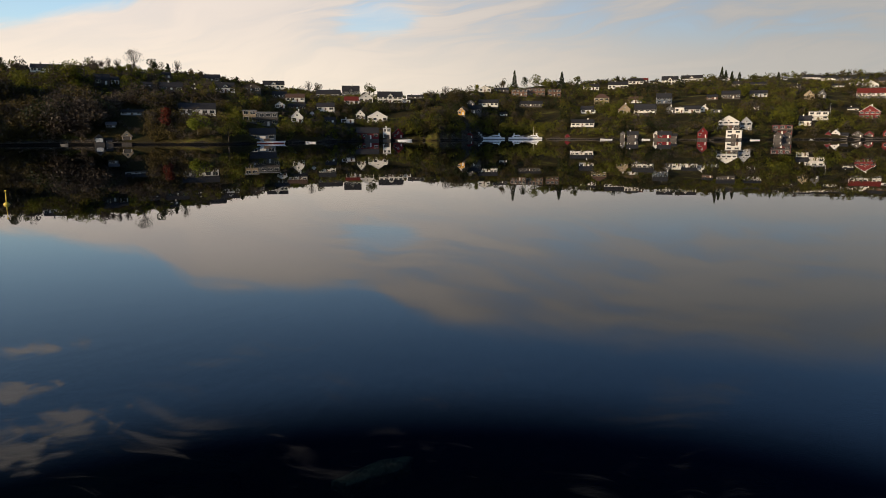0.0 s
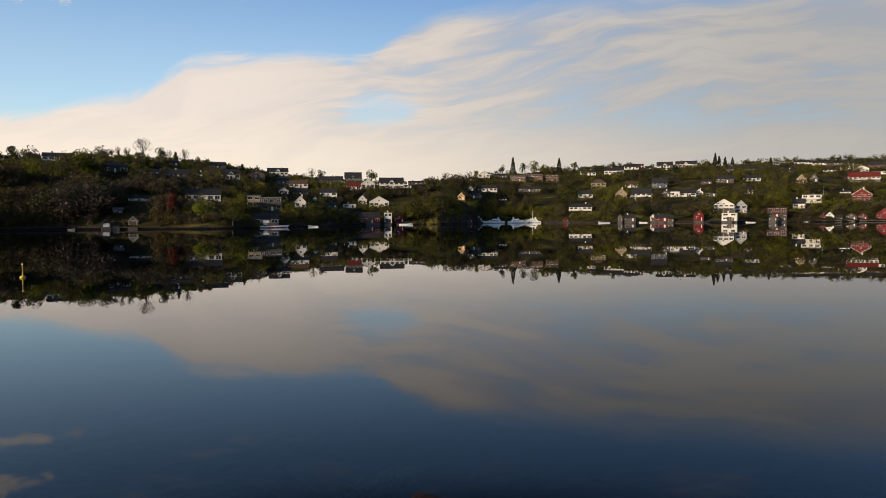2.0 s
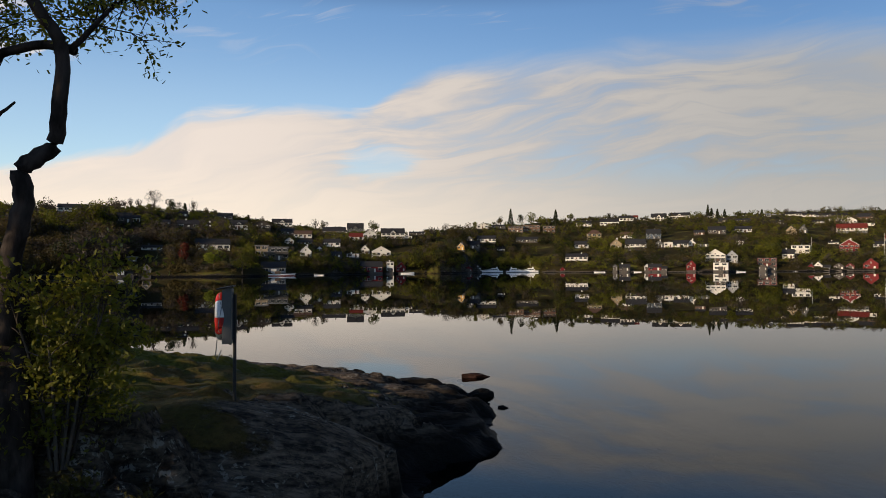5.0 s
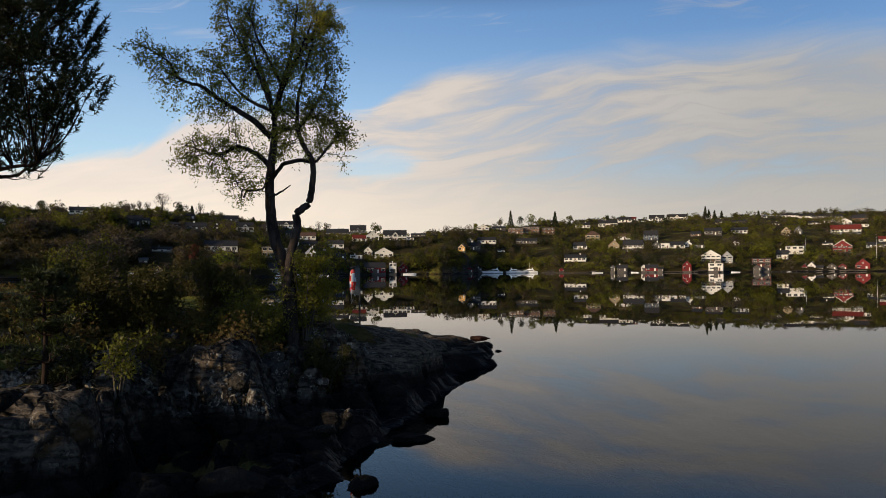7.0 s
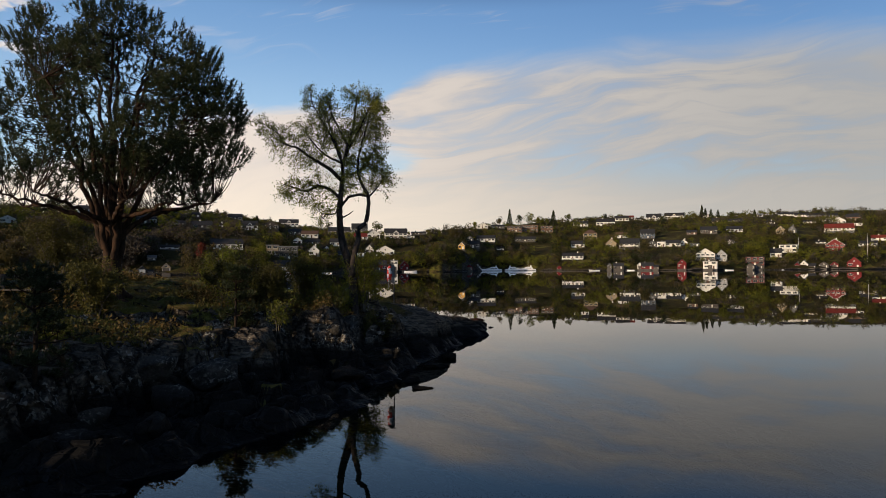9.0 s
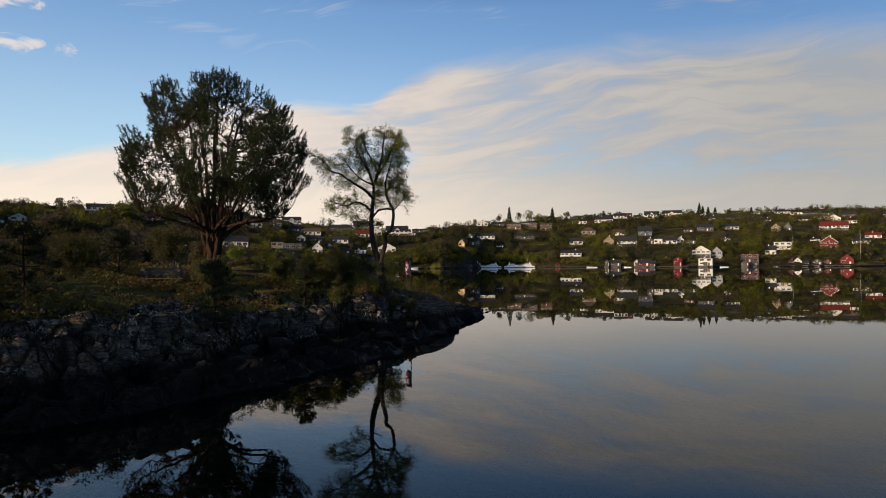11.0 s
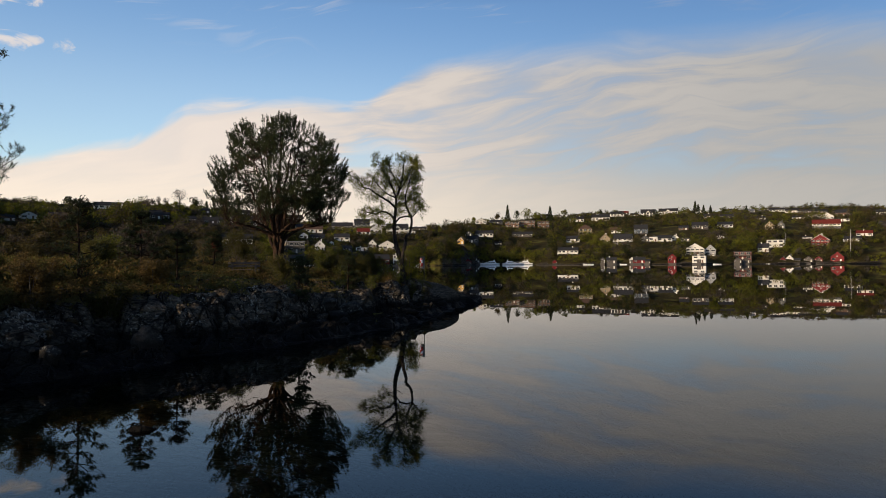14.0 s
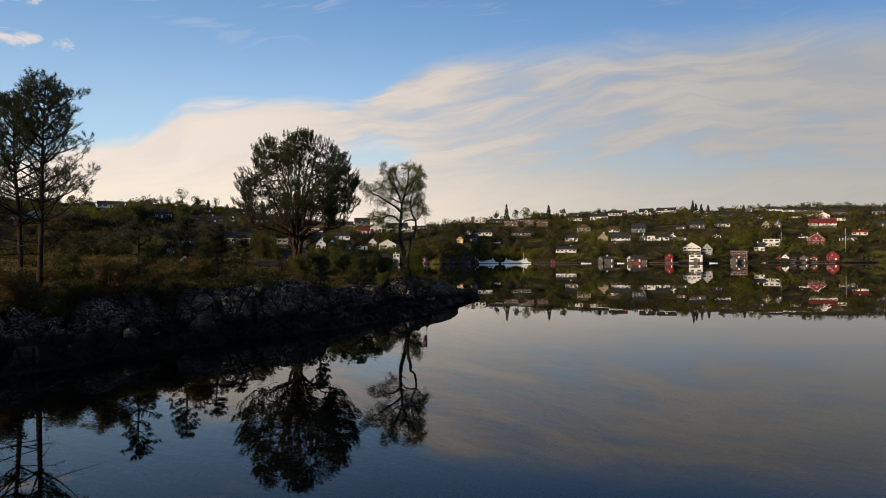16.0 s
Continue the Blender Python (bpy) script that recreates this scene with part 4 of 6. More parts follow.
boathouse(-139, 289, 3.9, 3.4, 'F', 'trim', 'black')
boathouse(-136, 291, 2.6, 1.6, 'S', 'dark', 'black')
boathouse(-130, 294, 4.2, 4.7, 'F', 'beige', 'grey')
boathouse(-81, 321, 12.4, 5.9, 'S', 'slate', 'black')
boathouse(-41, 389, 13.4, 6.4, 'S', 'darkred', 'black')
boathouse(-31, 394, 4.5, 6.4, 'X', 'white', 'grey')
boathouse(-25, 400, 5.9, 5.9, 'F', 'red', 'black')
boathouse(16, 438, 5.3, 3.6, 'F', 'darkred', 'black')
boathouse(24, 466, 3.8, 3.0, 'X', 'grey', 'black')
boathouse(79, 454, 3.4, 2.6, 'F', 'red', 'black')
boathouse(108, 430, 2.9, 4.3, 'F', 'grey', 'black')
boathouse(114, 430, 7.3, 4.3, 'S', 'dark', 'black')
boathouse(127, 426, 3.2, 4.3, 'F', 'white', 'grey')
boathouse(131, 423, 8.6, 4.3, 'S', 'red', 'black')
boathouse(136, 421, 3.6, 2.9, 'S', 'dark', 'black')
boathouse(151, 416, 5.8, 6.5, 'F', 'red', 'black')
boathouse(167, 411, 9.4, 5.1, 'X', 'white', 'grey')
boathouse(193, 412, 5.2, 3.7, 'F', 'dark', 'black')
boathouse(201, 418, 5.3, 3.7, 'F', 'dark', 'black')
boathouse(232, 431, 3.6, 4.0, 'F', 'darkred', 'black')
boathouse(237, 432, 5.2, 5.2, 'F', 'white', 'grey')
boathouse(241, 429, 4.0, 3.2, 'S', 'dark', 'black')
boathouse(248, 428, 6.4, 4.4, 'F', 'dark', 'black')
boathouse(255, 428, 5.6, 4.4, 'F', 'darkred', 'black')
boathouse(265, 423, 8.9, 7.3, 'F', 'red', 'black')


def jetty(x0, y0, x1, y1, deep=2.2, label="grey weathered wooden jetty on posts over the water"):
    """A plank deck on posts along the far shore."""
    length = math.hypot(x1 - x0, y1 - y0)
    ob = thing("jetty", x0, y0 - 3, 0.0, math.degrees(math.atan2(y1 - y0, x1 - x0)), label, "jetty", "jetties across the bay")
    part("beam", boxed((0, 0.1, 0.42, length, 0.3, 0.6), (0, deep - 0.3, 0.42, length, deep - 0.1, 0.6)), PALETTE["wood"], ob)
    n = int(length / 0.5)
    me = bpy.data.meshes.new("plank")
    bm = boxed((0.02, 0, 0.604, 0.48, deep, 0.66))
    bm.to_mesh(me)
    bm.free()
    me.materials.append(PALETTE["wood"])
    for i in range(n):
        share("plank", me, ob, pose(i * 0.5, 0, 0))
    pm = bpy.data.meshes.new("post")
    bm = boxed((-0.1, -0.1, -3.0, 0.1, 0.1, 0.72), bevel=0.02)
    bm.to_mesh(pm)
    bm.free()
    pm.materials.append(PALETTE["wood"])
    for i in range(int(length / 4) + 1):
        for yy in (-0.11, deep + 0.11):
            share("post", pm, ob, pose(min(length, i * 4.0), yy, 0))


for ends in ((27, 468, 66, 471), (66, 458, 94, 436), (117, 428, 127, 425), (135, 421, 155, 412), (200, 418, 226, 427), (251, 426, 262, 421), (-69, 330, -57, 350)):
    jetty(*ends)

# ---------------------------------------------------------------- far side: boats


def hull(bm, length, beam, low, high, sheer=0.35):
    """An open boat form: pointed bow at +x, flat stern."""
    rows = []
    for i in range(13):
        t = i / 12
        half = beam / 2 * (1 - max(0, (t - 0.35) / 0.65) ** 2.2)
        top = high + sheer * max(0, t - 0.3) ** 1.5
        rake = length * 0.06 * t
        sec = [(-half, top), (-half * 0.92, (top + low) / 2), (-half * 0.55, low), (half * 0.55, low), (half * 0.92, (top + low) / 2), (half, top)]
        rows.append([bm.verts.new((-length / 2 + t * length + (rake if z == top else 0), yy, z)) for yy, z in sec])
    for a, b in itertools.pairwise(rows):
        for k in range(5):
            bm.faces.new((a[k], b[k], b[k + 1], a[k + 1]))
        bm.faces.new((a[5], b[5], b[0], a[0]))
    bm.faces.new(rows[0])
    bm.faces.new(rows[-1][::-1])
    return bm


def motor_cruiser(x, y, length, turn):
    ob = thing("motor_cruiser", x, y, 0.0, turn, "white fibreglass motor cruiser with flybridge moored at a jetty", "motorboat", "cruisers at the jetty")
    l = length
    part("hull", hull(bmesh.new(), l, l * 0.28, -0.5, 1.15, 0.9), PALETTE["hull_white"], ob)
    part("boot_stripe", hull(bmesh.new(), l * 0.985, l * 0.281, -0.45, 0.22, 0.05), PALETTE["blue"], ob, "dark blue stripe at the waterline")
    bm = bmesh.new()
    prism(bm, [(-l * 0.34, 1.1), (l * 0.28, 1.35), (l * 0.12, 2.25), (-l * 0.30, 2.3)], -l * 0.105, l * 0.105)
    part("cabin", bm, PALETTE["hull_white"], ob)
    bm = bmesh.new()
    prism(bm, [(-l * 0.25, 1.65), (l * 0.19, 1.75), (l * 0.125, 2.12), (-l * 0.25, 2.12)], -l * 0.109, l * 0.109)
    part("cabin_window", bm, GLASS, ob)
    bm = bmesh.new()
    prism(bm, [(-l * 0.27, 2.3), (l * 0.06, 2.28), (l * 0.02, 2.85), (-l * 0.27, 2.75)], -l * 0.09, l * 0.09)
    part("flybridge", bm, PALETTE["hull_white"], ob)
    part("radar_arch", boxed((-l * 0.25, -l * 0.09, 2.7, -l * 0.22, -l * 0.08, 3.6), (-l * 0.25, l * 0.08, 2.7, -l * 0.22, l * 0.09, 3.6), (-l * 0.26, -l * 0.09, 3.6, -l * 0.21, l * 0.09, 3.75)), PALETTE["hull_white"], ob)
    rail = Soup()
    for sg in (-1, 1):
        rail.tube([(l * 0.1, sg * l * 0.12, 2.0), (l * 0.3, sg * l * 0.09, 2.15), (l * 0.5, 0, 2.5)], [0.025] * 3, 5)
        for k in (0.12, 0.22, 0.32):
            rail.tube([(l * k, sg * l * 0.12 * (1.1 - k), 1.2), (l * k, sg * l * 0.12 * (1.1 - k), 2.1)], [0.02] * 2, 4)
    share("rail", rail.mesh("rail", PALETTE["metal"]), ob, Matrix.Identity(4))


def small_boat(x, y, length, turn, colour="hull_white", cabin=False, label="small white open motorboat lying on the water", lower="hull_white"):
    ob = thing("rowing_boat" if not cabin else "wooden_boat", x, y, 0.0, turn, label, "boat", "boats across the bay")
    l = length
    part("hull", hull(bmesh.new(), l, l * 0.32, -0.25, 0.35 + l * 0.045, 0.6), PALETTE[colour], ob)
    part("bottom", hull(bmesh.new(), l * 0.99, l * 0.322, -0.2, 0.2 + l * 0.01, 0.0), PALETTE[lower], ob)
    part("thwart", boxed((-l * 0.2, -l * 0.14, 0.36 + l * 0.045, -l * 0.15, l * 0.14, 0.4 + l * 0.045), (l * 0.05, -l * 0.13, 0.36 + l * 0.045, l * 0.1, l * 0.13, 0.4 + l * 0.045)), PALETTE["varnish"], ob)
    if cabin:
        part("wheelhouse", boxed((-l * 0.25, -l * 0.09, 0.4, -l * 0.05, l * 0.09, 2.1), (-l * 0.27, -l * 0.1, 2.1, -l * 0.03, l * 0.1, 2.2), bevel=0.03), PALETTE["varnish"], ob)
    else:
        part("outboard_motor", boxed((-l * 0.56, -0.15, 0.0, -l * 0.5, 0.15, 0.75 + l * 0.03), bevel=0.04), PALETTE["black"], ob)


motor_cruiser(33, 464, 14.0, 188)
motor_cruiser(49, 463, 13.2, 4)
motor_cruiser(58, 467, 13.0, 186)
small_boat(-76, 316, 12.0, 4, "hull_white", True, "white wooden boat with red bottom and varnished wheelhouse", "hull_red")
small_boat(-21, 391, 7.6, 5)
small_boat(-61, 330, 5.0, 170, "pale", label="small grey open motorboat lying beside the jetty")
small_boat(-174, 270, 3.0, 10, "grey", lower="grey", label="small grey open boat lying by the shore")
small_boat(-149, 281, 3.0, -12, "grey", lower="grey", label="small grey open boat lying by the shore")
small_boat(97, 425, 6.8, 182, "pale", label="small grey open motorboat lying on the water")
small_boat(175, 401, 5.0, 175, "pale", label="small grey open motorboat lying on the water")
small_boat(120, 422, 4.6, 160, "pale", label="small grey open motorboat lying on the water")
small_boat(221, 427, 4.2, 20)


def far_pole(x, y, tall, label):
    ob = thing("flagpole", x, y, ground_z(x, y), 0, label, "flagpole", "poles across the bay")
    s = Soup()
    s.tube([(0, 0, -0.5), (0, 0, tall * 0.6), (0, 0, tall)], [0.11, 0.09, 0.05], 8)
    share("pole", s.mesh("pole", PALETTE["white"]), ob, Matrix.Identity(4))
    share("finial", boxed_mesh("finial", PALETTE["white"], (-0.1, -0.1, tall, 0.1, 0.1, tall + 0.2)), ob, Matrix.Identity(4))


def boxed_mesh(name, mat, *sizes, bevel=0.03):
    me = bpy.data.meshes.new(name)
    bm = boxed(*sizes, bevel=bevel)
    bm.to_mesh(me)
    bm.free()
    me.materials.append(mat)
    return me


far_pole(251, 466, 11.0, "tall white flagpole standing in a hillside garden")
far_pole(277, 428, 19.0, "tall white flagpole beside the shore")
far_pole(60, 474, 8.0, "slim white flagpole behind the jetty")

# ---------------------------------------------------------------- far side: trees


def far_tree(x, y, tall, wide, leaf, shape="round", label="", bare=False, seed=0):
    """A single tree that stands out: trunk with a few limbs, and a crown of small sprays."""
    rng = np.random.default_rng(seed + int(x * 7 + y * 3) % 9999)
    ob = thing("spruce_tree" if shape == "spruce" else "tree", x, y, ground_z(x, y) - 0.3, 0, label, "tree", "single trees across the bay")
    s = Soup()
    top = tall * (0.95 if shape == "spruce" else 0.7)
    s.tube([(0, 0, 0), (0.1, 0, top * 0.5), (0, 0.1, top)], [wide * 0.035 + 0.06, wide * 0.025 + 0.04, 0.04], 6)
    if shape != "spruce":
        for d in unit(rng, 9 if not bare else 16):
            e = np.array([d[0] * wide * 0.42, d[1] * wide * 0.42, tall * (0.62 + 0.3 * abs(d[2]))])
            z0 = tall * rng.uniform(0.2, 0.5)
            s.tube([(0, 0, z0), e * 0.5 + np.array([0, 0, z0 * 0.4]), e], [0.09, 0.07, 0.03], 4)
            if bare:
                for k in range(7):
                    q = e * rng.uniform(0.5, 1.0) + np.array([0, 0, z0 * 0.2])
                    s.tube([q, q + unit(rng, 1)[0] * wide * 0.13 + np.array([0, 0, wide * 0.08])], [0.05, 0.02], 3)
    share("trunk", s.mesh("trunk", BARK_GREY), ob, Matrix.Identity(4))
    c = Soup()
    n = int(50 + 9 * tall * wide) if not bare else int(6 * tall * wide)
    c.triangles(leaf_triangles(rng, crown_centres(rng, tall, wide, shape, min(n, 1500)), 0.34 if bare else (0.95 if shape == "spruce" else 0.62)))
    share("crown", c.mesh("crown", LEAF[leaf]), ob, Matrix.Identity(4))
    TAKEN.append((x, y, wide * 0.5, tall))


G, B, S_ = "young green broadleaf tree on the hill crest", "bare grey broadleaf tree on the skyline", "dark pointed spruce on the skyline"
far_tree(-222, 364, 10.0, 8.5, "dark", label="dark rounded tree on the hill crest")
far_tree(-170, 400, 12.0, 11.0, "grey", label=B, bare=True)
far_tree(-166, 415, 10.0, 7.5, "dark", label="dark spreading pine on the skyline")
far_tree(-162, 428, 6.5, 4.0, "dark", "spruce", S_)
far_tree(-159, 435, 9.5, 6.5, "grey", label=B, bare=True)
far_tree(-180, 391, 7.0, 3.5, "grey", label=B, bare=True)
far_tree(-176, 393, 6.0, 4.5, "grey", label=B, bare=True)
far_tree(-184, 392, 5.5, 4.0, "grey", label=B, bare=True)
far_tree(-155, 446, 6.0, 4.0, "olive", label=G)
far_tree(-134, 471, 7.0, 4.0, "dark", "spruce", S_)
far_tree(-99, 532, 11.0, 8.0, "grey", label=B, bare=True)
far_tree(-53, 520, 12.5, 10.5, "green", label=G)
far_tree(-101, 580, 9.5, 8.5, "olive", label=G)
far_tree(-117, 302, 12.5, 7.0, "red", label="copper-red broadleaf tree by the shore")
far_tree(-102, 298, 11.5, 10.5, "bright", label="bright yellow-green broadleaf tree by the shore")
far_tree(-90, 300, 9.5, 8.5, "green", label="olive-green broadleaf tree by the shore")
far_tree(53, 633, 10.5, 8.0, "olive", label=G)
far_tree(64, 648, 17.0, 7.0, "dark", "spruce", S_)
far_tree(74, 660, 11.5, 7.5, "dark", label=G)
far_tree(84, 651, 14.0, 13.0, "green", label=G)
far_tree(92, 639, 11.8, 8.9, "green", label=G)
far_tree(104, 634, 16.4, 8.2, "dark", "spruce", S_)
far_tree(98, 638, 9.3, 5.9, "green", label=G)
far_tree(275, 715, 14.7, 6.4, "dark", "spruce", S_)
far_tree(270, 692, 12.0, 6.0, "dark", "spruce", S_)
far_tree(272, 682, 11.5, 6.4, "dark", "spruce", S_)
far_tree(281, 687, 10.6, 6.4, "dark", "spruce", S_)
far_tree(264, 714, 9.7, 10.1, "green", label=G)
far_tree(163, 677, 7.4, 5.5, "dark", label=G)
far_tree(331, 715, 8.5, 5.7, "dark", "spruce", S_)
far_tree(2, 536, 9.5, 7.0, "grey", label=B, bare=True)
far_tree(-8, 515, 7.0, 5.0, "grey", label=B, bare=True)
far_tree(27, 590, 8.5, 7.0, "green", label=G)
far_tree(123, 664, 10.0, 8.6, "green", label=G)
far_tree(305, 712, 9.2, 7.4, "green", label=G)


def woods():
    """The wooded hillsides: thousands of small crowns, in a few meshes by colour."""
    rng = np.random.default_rng(12)
    n = 42000
    ang = rng.uniform(-47, 42, n)
    shore, crest = np.interp(ang, COAST[:, 0], COAST[:, 1]), np.interp(ang, COAST[:, 0], COAST[:, 2])
    s = rng.uniform(0.003, 1.12, n)
    dist = shore + s * (crest - shore)
    x, y = dist * np.sin(np.radians(ang)), dist * np.cos(np.radians(ang)) - 8
    z = far_land(x, y)
    left = smooth(-14, -19, ang)
    luck = rng.random(n)
    open_field = fbm(x / 38, y / 38, 3, 91)
    keep = (z > 0.35) & ((open_field < 0.40 + 0.7 * left + 0.25 * smooth(3, -3, ang)) | (s < 0.03))
    tall = (2.2 + 6.5 * rng.random(n) ** 1.6) * (1 - 0.30 * smooth(-30, -20, ang) * smooth(2, -2, ang)) * (1 - 0.12 * smooth(-2, 4, ang))
    tall = tall * (1 + 0.85 * smooth(0.15, 0.65, fbm(x / 22, y / 22, 2, 95)))
    tall = np.where(s > 0.62, np.minimum(tall, 2.6 + 2.0 * luck + 4.5 * smooth(0.86, 1.0, luck)), tall)
    tk = np.array(TAKEN)
    ta, td = np.degrees(np.arctan2(tk[:, 0], tk[:, 1] + 8)), np.hypot(tk[:, 0], tk[:, 1] + 8)
    for a, d, hw, tot in zip(ta, td, tk[:, 2], tk[:, 3]):
        near = np.abs(ang - a) < np.degrees((hw + 0.8) / d)
        front = (dist > d - 34) & (dist < d + 2 * hw + 3)
        keep &= ~(near & front & ((tall > (0.45 + 0.35 * (luck < 0.15)) * tot + 0.09 * np.abs(d - dist)) | (dist > d - 1.5)))
    idx = np.where(keep)[0]
    rng.shuffle(idx)
    idx = idx[:18000]
    tone = fbm(x / 30, y / 30, 2, 97)
    groups = {"green": Soup(), "olive": Soup(), "dark": Soup(), "grey": Soup()}
    for i in idx:
        w = tall[i] * rng.uniform(0.80, 1.25)
        r = rng.random() + 0.5 * tone[i]
        if left[i] > 0.5:
            leaf = "green" if r > 0.45 and s[i] > 0.45 else ("olive" if r > 0.62 else ("dark" if 0.12 < r < 0.24 else "grey"))
        else:
            leaf = "green" if r > 0.66 else ("olive" if r > 0.34 else ("grey" if r > 0.16 else "dark"))
        kind = "spruce" if leaf == "dark" and r < 0.06 else "round"
        c = crown_centres(rng, tall[i] * 1.05, w, kind, int(30 + 12 * tall[i])) + np.array([x[i], y[i], z[i] - 0.25])
        groups[leaf].triangles(leaf_triangles(rng, c, 0.40 + 0.045 * tall[i]))
    words = {"green": "fresh green broadleaf woods on the far hillsides", "olive": "olive-brown budding scrub on the far hillsides",
             "dark": "dark conifers scattered over the far hillsides", "grey": "bare grey scrub on the far hillsides"}
    for leaf, soup in groups.items():
        tagged(new("far_woods", soup.mesh("far_woods", LEAF[leaf])), words[leaf], "woods", kind="stuff")


woods()

# ---------------------------------------------------------------- near point: trees


def jitter_line(rng, a, b, n, bend):
    """A bent line from a to b."""
    a, b = np.asarray(a, float), np.asarray(b, float)
    t = np.linspace(0, 1, n)[:, None]
    p = a + (b - a) * t
    off = rng.normal(size=(n, 3)) * bend * np.linalg.norm(b - a)
    off[0] = 0
    return p + np.cumsum(off, axis=0) * 0.5 * np.sin(np.pi * np.clip(t, 0, 1) * 0.5)


def twigs(rng, wood, start, way, length, radius, depth, tips, spread=0.75, lift=0.15, droop=0.0):
    """Branch on and on; the ends collect in tips (place, direction)."""
    end = start + way * length
    end[2] += (lift - droop) * length
    line = jitter_line(rng, start, end, 5, 0.07)
    wood.tube(line, np.linspace(radius, radius * 0.45, 5), 5 if radius > 0.02 else 4)
    d = line[-1] - line[-2]
    d /= np.linalg.norm(d) + 1e-9
    if depth == 0:
        for k in (2, 3, 4):
            tips.append((line[k], d))
        return
    for k in range(rng.integers(3, 5)):
        at = line[min(4, 2 + k)] if k < 2 else line[4]
        turn = d + unit(rng, 1)[0] * spread
        turn /= np.linalg.norm(turn)
        twigs(rng, wood, at.copy(), turn, length * rng.uniform(0.5, 0.75), radius * 0.55, depth - 1, tips, spread, lift, droop)


def spline(points, n):
    """A smooth line through a few points."""
    p = np.asarray(points, float)
    q = np.vstack([2 * p[0] - p[1], p, 2 * p[-1] - p[-2]])
    out = []
    for i in range(1, len(q) - 2):
        for t in np.linspace(0, 1, n, endpoint=False):
            a, b, c, d = q[i - 1:i + 3]
            out.append(0.5 * ((2 * b) + (c - a) * t + (2 * a - 5 * b + 4 * c - d) * t ** 2 + (3 * b - a - 3 * c + d) * t ** 3))
    out.append(p[-1])
    return np.array(out)


def diamonds(rng, centres, size):
    """Small pointed leaves of four corners."""
    n = len(centres)
    a, b = unit(rng, n), unit(rng, n)
    s = size * rng.uniform(0.7, 1.3, (n, 1))
    return np.stack([centres, centres + a * s * 0.5 + b * s * 0.28, centres + a * s, centres + a * s * 0.5 - b * s * 0.28], 1)


LEAF["birch"] = leafy("young_birch_leaves", (0.078, 0.088, 0.012), (0.255, 0.250, 0.030), 0.5, 0.5)
LEAF["needle"] = leafy("pine_needles", (0.014, 0.020, 0.008), (0.040, 0.048, 0.016), 0.5, 0.2)
LEAF["heath"] = leafy("heather_scrub", (0.055, 0.040, 0.014), (0.170, 0.110, 0.034), 0.8, 0.4)
LEAF["scrub"] = leafy("dark_juniper_scrub", (0.030, 0.031, 0.009), (0.100, 0.090, 0.020), 0.7, 0.4)
LEAF["sapling"] = leafy("sapling_leaves", (0.060, 0.070, 0.009), (0.18, 0.18, 0.022), 0.5, 0.5)
LEAF["grass"] = leafy("shore_grass", (0.060, 0.066, 0.012), (0.17, 0.125, 0.040), 0.7, 0.35)


